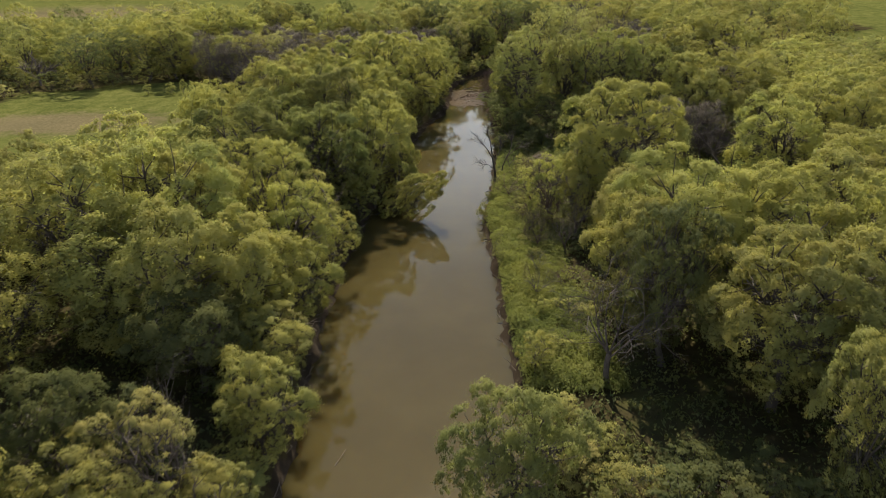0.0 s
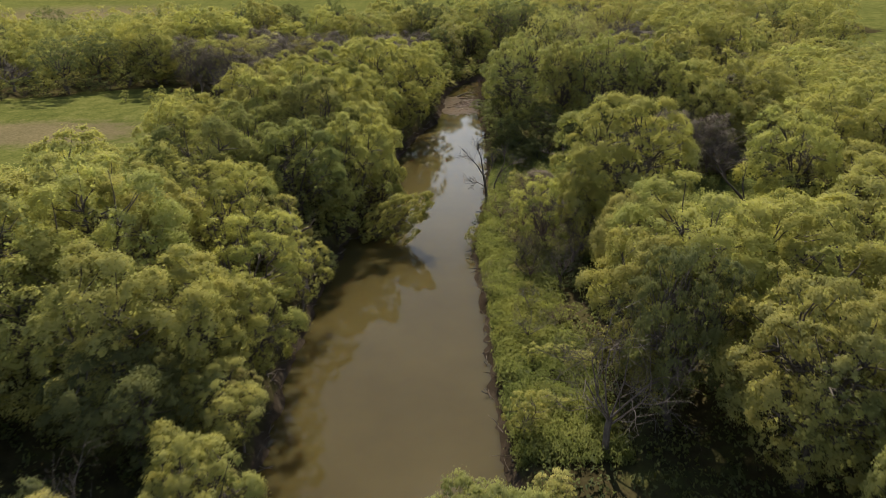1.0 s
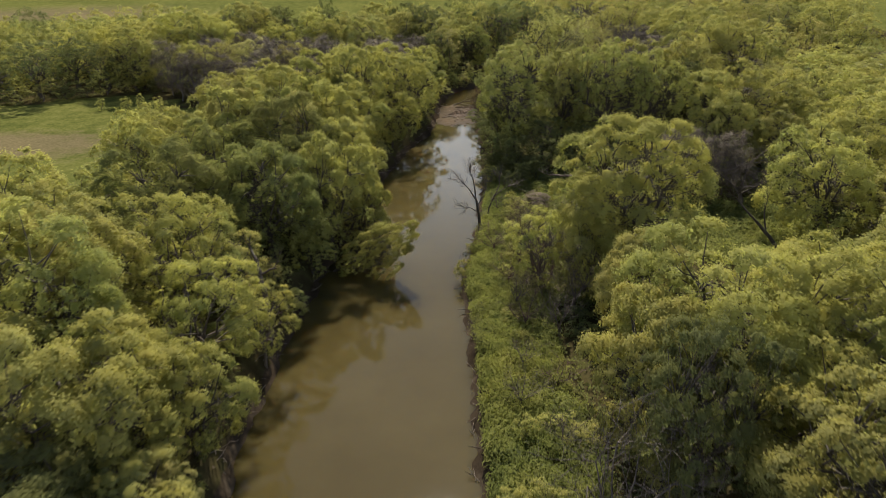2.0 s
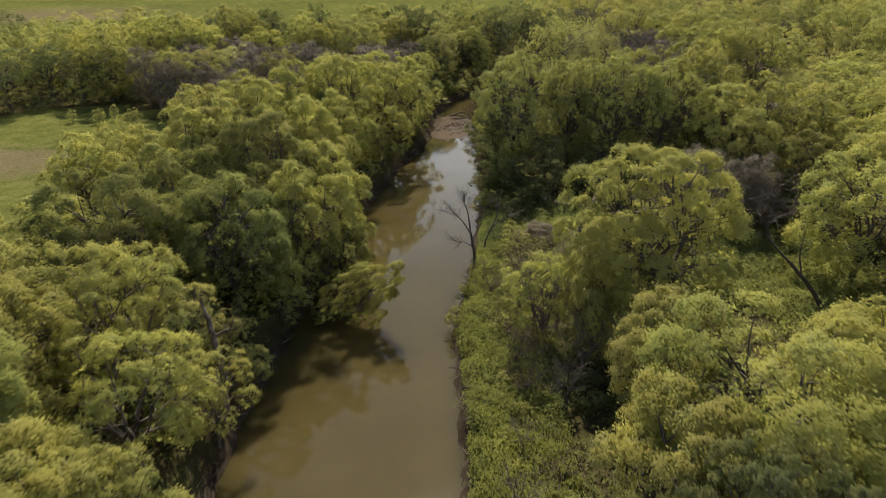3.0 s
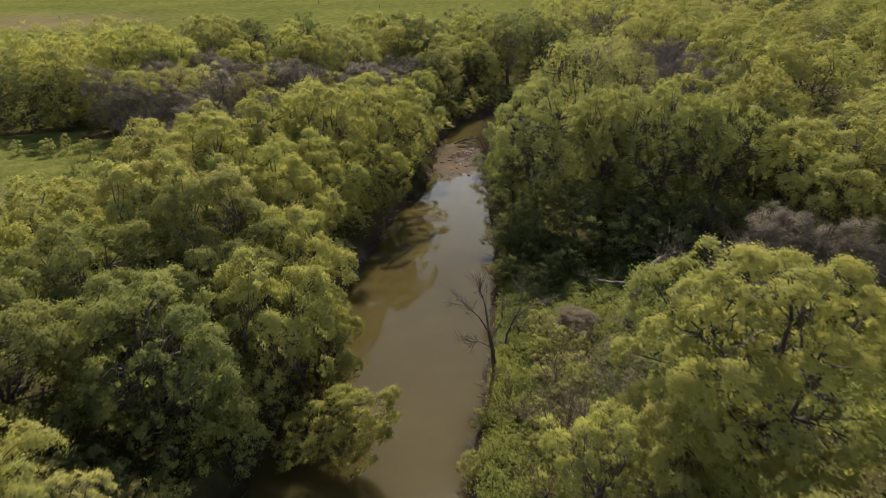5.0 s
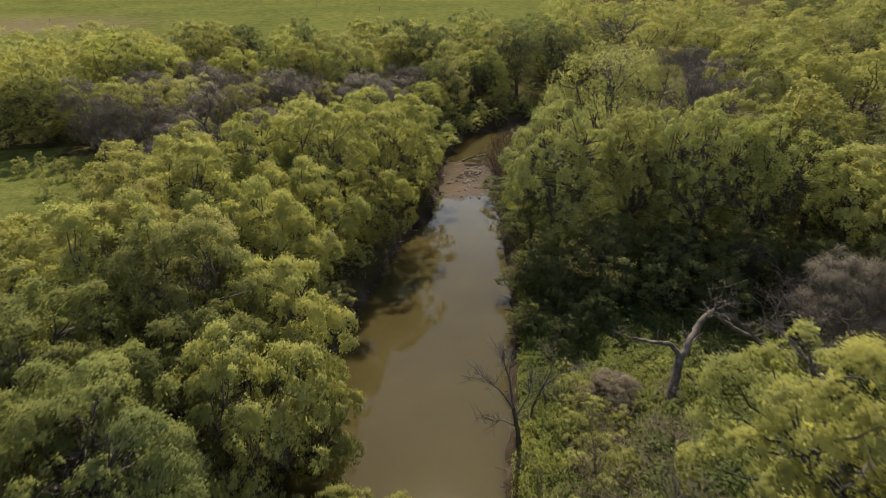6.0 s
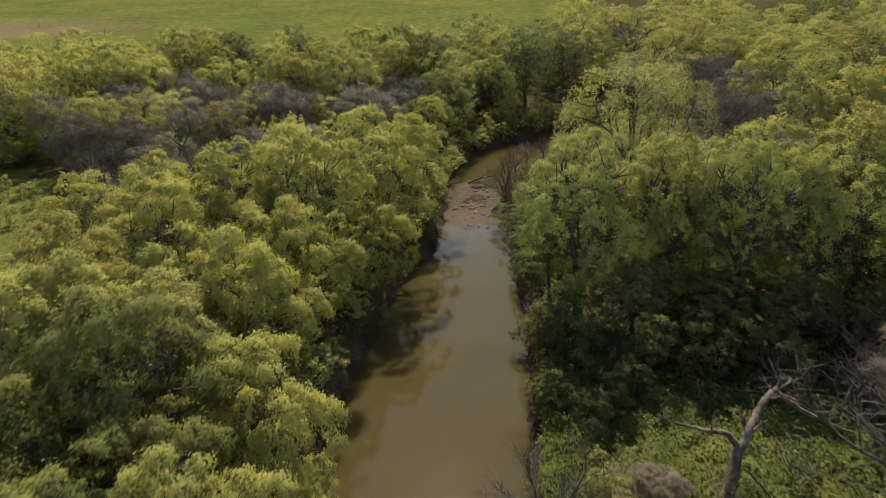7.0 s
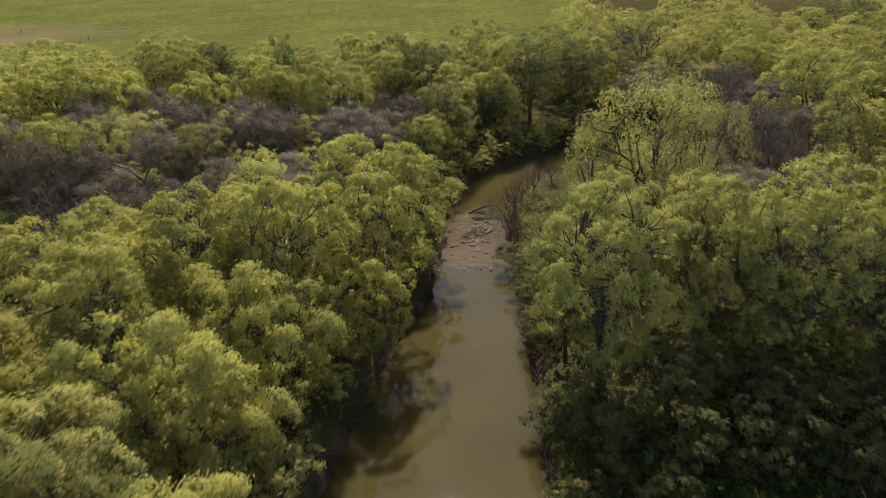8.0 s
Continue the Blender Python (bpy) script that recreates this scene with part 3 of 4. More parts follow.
def plant(kind, x, y, top, radius, tilt=0.0, toward=0.0, detail=""):
    """A tree or shrub that stands on the ground at x, y; top: the height of its tip over the river."""
    style, leaf, bark, name, label, category = KINDS[kind]
    detail = detail or detail_for(x, y)
    if detail == "near" and radius > 4.1 and y < 62 and style == "round":
        detail = "close"
    if detail == "near" and style == "shrub":
        detail = "mid"
    pick = random.randrange({"close": 2, "near": 4, "mid": 4, "far": 3}[detail])
    z = float(ground_height(x, y)[0])
    h = max(1.0, top - z)
    m = (Matrix.Translation((x, y, z - 0.05)) @ Matrix.Rotation(radians(tilt), 4, Vector((-math.sin(radians(toward)), math.cos(radians(toward)), 0)))
         @ Matrix.Rotation(random.uniform(0, 6.28), 4, "Z") @ Matrix.Diagonal((radius / 4, radius / 4, h / 10, 1)))
    STANDS.append((x, y, radius))
    key = (kind, pick, detail)
    if key in FIRST:
        s = FIRST[key].scale
        return copy_thing(FIRST[key], m @ Matrix.Diagonal((1 / s.x, 1 / s.y, 1 / s.z, 1)))
    if (style, pick, detail) not in SHAPES:
        SHAPES[style, pick, detail] = bare_shape(pick, detail) if style == "bare" else leafy_shape(style, pick, detail)
    trunk, limbs, crown = SHAPES[style, pick, detail]
    ob = new(name)
    ob.empty_display_size = 0.1
    tagged(ob, label, category, GROUPS[category])

    def clad(name, me, *mats):
        """A part that may share its mesh with trees of another leaf or bark."""
        if not me.materials:
            for mat in mats:
                me.materials.append(mat)
        piece = part(name, me, mats[0], ob)
        if me.materials[0] != mats[0] or len(mats) > 1 and me.materials[1] != mats[1]:
            for slot, mat in zip(piece.material_slots, mats):
                slot.link = "OBJECT"
                slot.material = mat

    clad("trunk", trunk, bark)
    for q in limbs:
        clad("limb", q, bark)
    if crown:
        clad("crown", crown, leaf, bark)
    ob.matrix_basis = m
    FIRST[key] = ob
    return ob


WOODS = {}


def arrays(me):
    v, f = np.empty(len(me.vertices) * 3, np.float32), np.empty(len(me.loops), np.int32)
    me.vertices.foreach_get("co", v), me.loops.foreach_get("vertex_index", f)
    f = f.reshape(len(me.polygons), -1)
    return v.reshape(-1, 3), f if f.shape[1] == 3 else np.concatenate([f[:, :3], f[:, [0, 2, 3]]])


def plant_far(kind, x, y, top, radius):
    """A tree of the woods too far off to tell apart: it goes into one joined mesh."""
    style, leaf, bark, *_rest = KINDS[kind]
    pick = random.randrange(3)
    if (style, pick, "far") not in SHAPES:
        SHAPES[style, pick, "far"] = bare_shape(pick, "far") if style == "bare" else leafy_shape(style, pick, "far")
    trunk, limbs, crown = SHAPES[style, pick, "far"]
    z = float(ground_height(x, y)[0])
    m = Matrix.Translation((x, y, z)) @ Matrix.Rotation(random.uniform(0, 6.28), 4, "Z") @ Matrix.Diagonal((radius / 4, radius / 4, (top - z) / 10, 1))
    m = np.array(m)
    STANDS.append((x, y, radius))
    for me, mat in [(trunk, bark), (crown, leaf)] + [(q, bark) for q in limbs]:
        if me:
            v, f = arrays(me)
            soft = np.empty(len(v) * 3, np.float32)
            if "custom_normal" in me.attributes:
                me.attributes["custom_normal"].data.foreach_get("vector", soft)
            else:
                me.vertices.foreach_get("normal", soft)
            soft = soft.reshape(-1, 3) @ np.linalg.inv(m[:3, :3])
            WOODS.setdefault(mat.name, []).append((v @ m[:3, :3].T + m[:3, 3], f, soft / np.linalg.norm(soft, axis=1)[:, None]))


def plant_wood(kind, x, y, top, radius):
    """A tree of the far strip of wood: on its own where it can be told apart."""
    (plant if -48 < x < 48 and y < 176 else plant_far)(kind, x, y, top, radius)


# right bank, from the near end upstream
plant("dusk", 3.6, 27.2, 7.4, 3.1, 8, 180)
plant("shade", 18.0, 34.0, 12.0, 4.6)
# added to shade the gap; its dark leaves imitate a crown's shadow side
plant("deep", 13.2, 38.8, 12.2, 3.2)
plant("bare", 9.3, 36.6, 10.2, 3.6)
plant("green", 18.6, 26.4, 10.4, 2.3)
plant("airy", 5.3, 38.0, 4.2, 1.2)
plant("gold", 12.4, 42.9, 10.9, 3.8)
plant("gold", 16.0, 45.0, 12.9, 5.2)
plant("gold", 21.2, 43.8, 12.6, 5.0)
plant("airy", 17.7, 40.3, 10.6, 4.0)
plant("green", 23.5, 36.5, 11.0, 4.5)
plant("olive", 14.3, 53.8, 9.3, 3.3)
plant("airy", 15.6, 56.8, 7.8, 2.8)
plant("oak", 15.9, 63.6, 14.1, 5.6, detail="close")
plant("airy", 9.2, 61.8, 8.4, 2.7)
plant("olive", 12.4, 61.4, 9.0, 2.5)
plant("bare", 8.9, 63.8, 8.2, 2.4)
plant("bare", 11.3, 59.3, 7.0, 2.2)
plant("bare", 6.5, 48.0, 4.4, 1.6)
plant("olive", 33.0, 70.5, 11.2, 4.0)
plant("gold", 38.5, 70.0, 8.0, 4.2)
plant("olive", 39.0, 79.0, 10.4, 4.0)
plant("thicket", 29.4, 81.6, 8.0, 2.8)
plant("thicket", 25.6, 83.4, 8.0, 2.7)
plant("bare", 30.6, 79.4, 8.8, 4.0)
plant("bare", 26.6, 82.6, 8.8, 3.8)
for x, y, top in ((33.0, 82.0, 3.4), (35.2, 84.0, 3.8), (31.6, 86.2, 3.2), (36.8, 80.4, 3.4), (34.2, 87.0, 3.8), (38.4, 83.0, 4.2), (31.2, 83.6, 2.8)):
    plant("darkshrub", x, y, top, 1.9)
plant("bare", 22.2, 80.2, 9.0, 4.2)
plant("bare", 24.5, 85.4, 8.4, 3.4)
plant("greenelm", 10.5, 97.6, 14.3, 5.0, detail="close")
# extra tree beside the elm, added to throw shade on the bank
plant("deep", 8.8, 100.8, 9.4, 2.3)
plant("greenelm", 16.3, 98.4, 13.6, 3.9, detail="close")
plant("greenelm", 20.6, 96.4, 14.4, 4.8, detail="close")
plant("greenelm", 25.2, 95.9, 13.4, 4.4)
plant("deep", 30.0, 99.6, 12.1, 4.4)
plant("green", 31.3, 94.6, 11.4, 4.0)
plant("olive", 35.0, 93.8, 12.6, 4.8)
plant("green", 32.0, 89.6, 10.0, 3.4)
plant("olive", 41.4, 97.2, 10.4, 4.0)
plant("gold", 42.2, 91.4, 8.6, 3.4)
plant("green", 37.6, 88.6, 8.4, 3.2)
plant("green", 25.2, 103.0, 13.7, 4.3)
plant("olive", 31.8, 104.2, 14.2, 4.8)
plant("green", 17.8, 104.6, 12.0, 4.0)
# low dark-leaved trees added; their colour stands for the shade beneath the elms
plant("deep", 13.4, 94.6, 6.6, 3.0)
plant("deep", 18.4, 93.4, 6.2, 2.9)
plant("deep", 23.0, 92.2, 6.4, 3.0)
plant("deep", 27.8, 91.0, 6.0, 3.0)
plant("willow", 18.2, 118.8, 15.6, 5.8)
plant("willow", 14.4, 120.4, 11.8, 3.4)
plant("willow", 22.6, 121.0, 14.2, 4.2)
plant("willow", 19.0, 112.6, 11.4, 3.2)
plant("bare", 31.8, 136.0, 11.4, 3.2)
plant("bare", 33.6, 131.6, 10.8, 3.4)
plant("bare", 29.6, 128.4, 8.6, 3.0)
plant("deep", 12.6, 157.6, 13.2, 4.2)
plant("deep", 19.0, 161.6, 12.4, 4.4)
plant("deep", 5.8, 151.6, 8.8, 3.0)
plant("tan", 2.6, 145.0, 10.2, 3.2)
plant("airy", 9.4, 158.6, 13.2, 4.2)
plant("gold", 44.8, 146.4, 13.4, 5.6)
plant("bare", 36.8, 130.6, 8.6, 3.6)
plant("thicket", 40.4, 137.6, 8.0, 3.4)
plant("bare", 36.4, 143.6, 9.4, 3.6)
plant("olive", 41.0, 127.0, 13.0, 4.8)
plant("gold", 45.5, 123.8, 13.3, 5.3)
plant("bare", 37.2, 157.6, 9.0, 4.0)
plant("bare", 41.0, 162.0, 9.0, 4.0)
plant("deep", 86.0, 191.0, 8.0, 6.0)
plant("deep", 74.0, 178.0, 7.4, 4.6)
plant("olive", 20.5, 172.6, 11.8, 5.0)
# mostly dark shrubs, added to make sunlit ground look shaded
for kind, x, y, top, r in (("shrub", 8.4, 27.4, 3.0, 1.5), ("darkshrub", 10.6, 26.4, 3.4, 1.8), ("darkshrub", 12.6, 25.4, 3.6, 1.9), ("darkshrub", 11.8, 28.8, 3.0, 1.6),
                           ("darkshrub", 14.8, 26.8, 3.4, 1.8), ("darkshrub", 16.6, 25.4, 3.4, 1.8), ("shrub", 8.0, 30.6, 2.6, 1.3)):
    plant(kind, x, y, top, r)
# left bank, from the near end upstream
plant("deepround", -17.2, 26.0, 9.4, 2.9)
plant("airy", -15.2, 22.0, 8.4, 3.0)
plant("bare", -12.2, 25.4, 9.8, 2.6)
plant("tan", -12.8, 25.0, 9.0, 2.5)
plant("airy", -12.6, 21.8, 6.6, 2.2)
plant("green", -9.5, 30.6, 7.6, 2.5)
plant("airy", -10.2, 24.4, 5.6, 1.9)
plant("green", -10.4, 36.8, 6.8, 2.7)
# dark leaves here stand for the shaded side of the crown
plant("deepround", -14.2, 35.4, 9.6, 3.6)
plant("green", -15.3, 37.6, 12.6, 3.9)
plant("green", -20.2, 40.6, 11.4, 4.3)
plant("gold", -12.7, 40.8, 11.5, 3.7)
plant("gold", -10.2, 43.4, 8.8, 2.9)
plant("tan", -9.6, 37.5, 6.2, 1.6)
plant("airy", -11.4, 49.6, 10.3, 3.6)
plant("airy", -9.2, 53.4, 6.8, 2.3)
plant("green", -24.2, 44.0, 14.5, 4.6)
plant("green", -18.9, 45.8, 14.7, 4.6)
plant("green", -23.5, 50.4, 14.0, 4.3)
plant("olive", -18.2, 49.4, 12.8, 3.9)
plant("airy", -15.2, 56.3, 11.7, 3.7)
plant("airy", -13.7, 54.6, 11.7, 3.3)
plant("tan", -12.3, 57.8, 8.5, 2.6)
plant("deep", -13.2, 61.2, 6.4, 2.4)
plant("dusk", -18.6, 65.2, 12.6, 4.2)
plant("dusk", -17.6, 72.6, 12.3, 4.1)
plant("green", -16.7, 81.2, 13.2, 4.3)
plant("dusk", -11.6, 78.4, 13.2, 3.9)
plant("dusk", -13.6, 68.6, 11.2, 3.6)
plant("dusk", -10.2, 73.2, 10.6, 3.6)
plant("dusk", -11.2, 66.4, 11.7, 3.9)
plant("green", -7.5, 71.0, 11.3, 3.4)
plant("olive", -6.7, 78.8, 10.7, 3.7)
plant("olive", -5.6, 75.0, 6.8, 2.4, 12, 0)
plant("olive", -7.4, 69.0, 8.6, 1.9, 58, -12)
plant("tan", -11.9, 81.6, 12.5, 3.8)
plant("olive", -9.4, 86.0, 10.8, 3.6)
plant("olive", -10.8, 87.2, 12.6, 3.8)
plant("olive", -17.8, 85.8, 13.9, 4.0)
plant("olive", -16.0, 93.6, 13.2, 4.1)
plant("olive", -8.1, 93.8, 11.8, 3.8)
plant("gold", -13.5, 100.0, 13.4, 4.1)
plant("olive", -19.3, 102.2, 12.3, 3.9)
plant("olive", -7.8, 100.2, 14.1, 3.8)
plant("olive", -4.3, 101.0, 8.6, 2.6, 8, 0)
plant("olive", -3.4, 107.8, 11.6, 3.5)
plant("olive", -10.5, 107.0, 12.8, 4.3)
plant("olive", -5.0, 117.2, 11.9, 4.0)
plant("green", -1.2, 118.4, 10.4, 3.4)
plant("green", -1.0, 136.0, 8.6, 2.8)
plant("olive", 0.4, 141.6, 8.0, 2.5)
plant("deep", 0.6, 145.0, 9.8, 3.2)
plant("gold", -24.4, 82.6, 10.6, 3.2)
plant("olive", -27.4, 86.4, 10.6, 3.2)
plant("olive", -25.6, 77.2, 12.2, 3.4)
plant("olive", -25.8, 96.0, 7.6, 2.9)
plant("olive", -25.6, 90.4, 9.0, 3.0)
plant("olive", -22.6, 92.6, 9.0, 3.2)
plant("olive", -21.8, 107.6, 9.8, 3.0)
# the strip of wood beyond the bend and along the pastures
plant("green", -4.0, 159.4, 12.0, 4.4)
plant("green", 1.5, 151.6, 11.2, 4.2)
plant("green", 7.4, 154.6, 9.8, 3.8)
plant("deep", -1.2, 156.6, 13.5, 4.0)
plant("olive", -5.6, 154.8, 12.0, 4.0)
plant("green", -11.2, 150.2, 12.2, 4.4)
plant("olive", -18.4, 152.2, 10.8, 4.2)
plant("olive", -21.5, 155.6, 12.2, 4.2)
plant("deep", -29.8, 164.4, 12.6, 4.2)
plant("olive", -34.7, 158.0, 13.7, 4.8)
plant("olive", -41.0, 147.8, 13.5, 4.6)
plant("gold", -46.2, 151.8, 13.6, 4.8)
plant("olive", -37.9, 147.4, 12.5, 4.4)
plant("olive", -48.8, 135.4, 13.0, 4.8)
plant("green", -48.3, 137.4, 9.6, 4.2)
plant("deep", -53.3, 135.3, 9.8, 4.4)
plant("deep", -62.3, 130.6, 11.2, 5.0)
plant("green", -37.6, 132.0, 10.2, 4.2)
plant("tan", -33.2, 129.2, 11.2, 3.8)
plant("tan", -27.4, 130.6, 11.0, 3.8)
plant("bare", -22.2, 119.8, 10.8, 3.2)
plant("deep", -20.5, 163.0, 13.9, 2.3)
plant("deep", -42.0, 174.0, 12.4, 3.4)
plant("deep", -5.2, 166.0, 13.2, 3.6)
# bushes that close the outer bank of the bend
for k, (x, y) in enumerate(((0.4, 136.8), (2.0, 140.2), (3.9, 143.8), (6.2, 147.0), (8.8, 149.6), (11.4, 151.8), (14.4, 153.8), (17.6, 155.2), (21.4, 156.6), (25.0, 157.2))):
    plant(("darkshrub", "shrub", "darkshrub", "tanshrub", "goldshrub")[k % 5], x, y, 4.2 + 1.0 * math.sin(k * 2.1), 1.9 + 0.4 * math.sin(k * 1.3))
# and low ones that overhang its water
bend = LINE[(LINE[:, 1] > 130) & (LINE[:, 1] < 151) & (LINE[:, 0] < 26)]
for k, i in enumerate(range(0, len(bend) - 1, max(1, len(bend) // 18))):
    dx, dy = bend[i + 1, :2] - bend[i, :2]
    out = bend[i, 2] + 0.9 + 0.5 * math.sin(k * 1.9)
    x, y = bend[i, 0] - dy / math.hypot(dx, dy) * out, bend[i, 1] + dx / math.hypot(dx, dy) * out
    plant(("shrub", "goldshrub", "tanshrub", "shrub")[k % 4], x, y, 2.9 + 0.7 * math.sin(k * 2.7), 1.4 + 0.3 * math.sin(k * 1.1))
# bushes at the foot of the trees along the pasture
for k, (x, y) in enumerate(((-80, 116.5), (-76.5, 119.5), (-73.5, 122.5), (-70.5, 125), (-67.5, 127), (-65, 128.6), (-61.5, 129.4), (-58.6, 131), (-55.8, 132.2), (-53, 133.4), (-50, 135), (-47, 135.5), (-44, 134.5))):
    plant(("darkshrub", "shrub", "tanshrub", "darkshrub")[k % 4], x, y, 5.2 + 0.9 * math.sin(k * 2.3), 2.3 + 0.4 * math.sin(k * 1.7))

# ---- the rest of the wood, at random between them ----
random.seed(5)
rng = np.random.default_rng(11)


def free(x, y, r, close=0.72):
    return all((x - a) ** 2 + (y - b) ** 2 > (close * (r + c)) ** 2 for a, b, c in STANDS)


def fill(tries, x0, x1, y0, y1, kinds, tops, radii, close=0.72, clear=2.5, maker=plant):
    for _k in range(tries):
        x, y, r = random.uniform(x0, x1), random.uniform(y0, y1), random.uniform(*radii)
        if abs(x - 1) > 12 + 0.64 * (y + 4) or (maker is plant_far and inside(x, y, BROWN_WOOD)):
            continue
        if any(inside(x, y, area) for area in (PASTURE, FAR_FIELD, SIDE_FIELD, GLADE, HOLLOW, NEAR_HOLLOW, LEFT_HOLLOW, RIGHT_HOLLOW)) or shore(x, y)[0] < clear or not free(x, y, r, close):
            continue
        top = random.uniform(*tops)
        if y > 100 and x > 0.5 * (y + 4):   # only low growth stands before the field on the far right
            top = min(top, 25.8 - 0.137 * y)
            if top < 3.5:
                continue
        maker(random.choice(kinds), x, y, top, r)


def fill_bank(tries, side, y0, y1, inland, kinds, rise, radii, close=0.5):
    """Shrubs along one bank; side: -1 left, 1 right; inland: metres from the water."""
    for _k in range(tries):
        y, d, r = random.uniform(y0, y1), random.uniform(*inland), random.uniform(*radii)
        mid = LINE[np.argmin(np.abs(LINE[:, 1] - y))]
        x = mid[0] + side * (mid[2] + d)
        if shore(x, y)[0] > 0.3 and free(x, y, r, close) and not inside(x, y, HOLLOW):
            plant(random.choice(kinds), x, y, float(ground_height(x, y)[0]) + random.uniform(*rise), r)


fill(900, -56, -9, 14, 66, ["olive", "olive", "green", "green", "gold", "tan"], (9.5, 12.5), (3.2, 4.4), 0.7)
fill(500, -30, -3, 66, 107, ["olive", "olive", "green", "gold"], (9.0, 12.0), (3.0, 4.0), 0.7)
fill(420, -42, 2, 112, 147, ["thicket", "bare", "thicket", "tan", "thicket", "bare", "airy", "thicket", "thicket"], (7.4, 10.6), (2.4, 3.8), 0.48)
fill(300, 21, 48, 14, 36, ["green", "green", "olive"], (9.0, 11.0), (3.2, 4.4), 0.74, 4.0)
fill(400, 6, 48, 37, 56, ["green", "green", "olive", "gold"], (9.0, 12.0), (3.2, 4.4), 0.74, 4.0)
fill(420, 22, 50, 104, 130, ["thicket", "bare", "tan", "willow", "thicket", "bare"], (5.6, 9.0), (2.6, 3.8), 0.5, 3)
fill(500, 28, 50, 127, 172, ["thicket", "bare", "bare", "thicket", "tan"], (6.0, 9.5), (2.8, 4.0), 0.55, 3)
fill(60, 52, 60, 96, 128, ["olive", "green"], (8.0, 9.6), (3.4, 4.4), 0.72, 3)
fill(700, 16, 60, 56, 128, ["olive", "gold", "green", "gold", "gold", "olive"], (9.0, 12.5), (3.4, 4.8), 0.72, 3)
fill(500, -110, 10, 146, 178, ["olive", "deep", "green", "olive", "airy", "green", "bare"], (9.6, 12.8), (3.4, 4.8), 0.62, 3, plant_wood)
fill(400, -120, -44, 118, 146, ["deep", "green", "olive", "bare"], (9.0, 12.0), (3.8, 4.8), 0.7, 3, plant_far)
fill(300, 60, 100, 56, 134, ["olive", "green", "gold"], (7.0, 9.0), (4.0, 5.2), 0.72, 3, plant_far)
fill(1200, 26, 150, 126, 225, ["olive", "green", "gold", "deep", "green", "tan", "airy", "gold", "olive", "bare"], (8.5, 12.6), (4.0, 5.6), 0.72, 3, plant_far)
fill(200, 6, 26, 158, 200, ["deep", "green", "airy", "olive", "deep", "bare"], (8.5, 12.6), (4.0, 5.6), 0.72, 3, plant_far)

# low shrubs along both banks and in the gaps
fill_bank(240, -1, 22, 132, (0.3, 3.0), ["shrub", "shrub", "goldshrub", "tanshrub"], (1.6, 3.2), (1.0, 1.9))
# only dark leaves on this stretch, to imitate the elms' shadow
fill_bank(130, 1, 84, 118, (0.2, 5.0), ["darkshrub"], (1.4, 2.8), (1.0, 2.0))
fill_bank(10, 1, 20, 46, (0.4, 3.0), ["shrub", "tanshrub", "tanshrub"], (1.0, 2.0), (0.7, 1.2))
fill_bank(60, 1, 44, 82, (3.0, 6.0), ["shrub"], (0.8, 1.8), (0.6, 1.2))
fill(160, 8, 36, 50, 92, ["shrub", "shrub", "darkshrub"], (2.2, 3.6), (0.9, 1.7), 0.5, 2.0)
for x, y, top, r in ((7.4, 124.6, 5.2, 1.2), (7.9, 127.4, 4.8, 1.2), (7.2, 122.4, 4.2, 1.0), (8.8, 129.6, 4.4, 1.1), (10.4, 132.6, 4.2, 1.3), (12.6, 135.6, 3.8, 1.2), (7.6, 120.5, 3.2, 1.0)):
    plant("redbare", x, y, top, r)
for x, y, top, r in ((2.9, 66.6, 2.0, 0.9), (3.6, 70.5, 1.7, 0.6), (6.1, 87.8, 3.2, 1.1)):
    plant("goldshrub", x + 0.8, y, top, r)
# twiggy saplings in the glade and on the bank
for kind, x, y, top, r in (("redbare", 7.8, 57.0, 4.6, 1.6), ("bare", 9.8, 55.5, 5.6, 1.8), ("redbare", 8.2, 66.5, 6.6, 2.0), ("redbare", 10.5, 64.8, 7.6, 2.2),
                           ("bare", 7.4, 60.2, 4.6, 1.5), ("bare", 12.0, 70.5, 5.0, 1.6), ("redbare", 11.2, 79.6, 3.4, 1.4), ("bare", 7.2, 79.2, 4.0, 1.2),
                           ("bare", 17.8, 80.8, 4.2, 1.5), ("bare", 7.0, 52.0, 3.6, 1.3), ("redbare", 9.0, 49.8, 3.8, 1.4), ("redbare", 6.4, 69.8, 4.2, 1.5), ("redbare", 8.8, 72.6, 4.8, 1.7), ("bare", 10.2, 68.2, 5.2, 1.8), ("redbare", 9.6, 61.4, 5.6, 2.0), ("redbare", 7.2, 63.6, 4.4, 1.6), ("redbare", 13.4, 75.6, 3.8, 1.5), ("bare", 8.4, 44.6, 4.0, 1.5)):
    plant(kind, x, y, top, r)
# dark shrubs in place of the shade that lies on this hollow
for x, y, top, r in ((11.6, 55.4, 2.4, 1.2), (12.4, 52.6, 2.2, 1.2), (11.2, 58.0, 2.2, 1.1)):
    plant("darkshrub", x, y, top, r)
for x, y, top, r in ((4.4, 57.6, 2.0, 1.0), (4.6, 55.6, 1.8, 0.9), (4.7, 59.8, 1.8, 0.9), (4.3, 67.6, 2.2, 1.0), (5.4, 73.8, 2.6, 1.1), (5.9, 77.4, 2.4, 1.1)):
    plant("bare", x, y, top, r)
plant("redbrush", 11.2, 79.2, 3.0, 1.4)
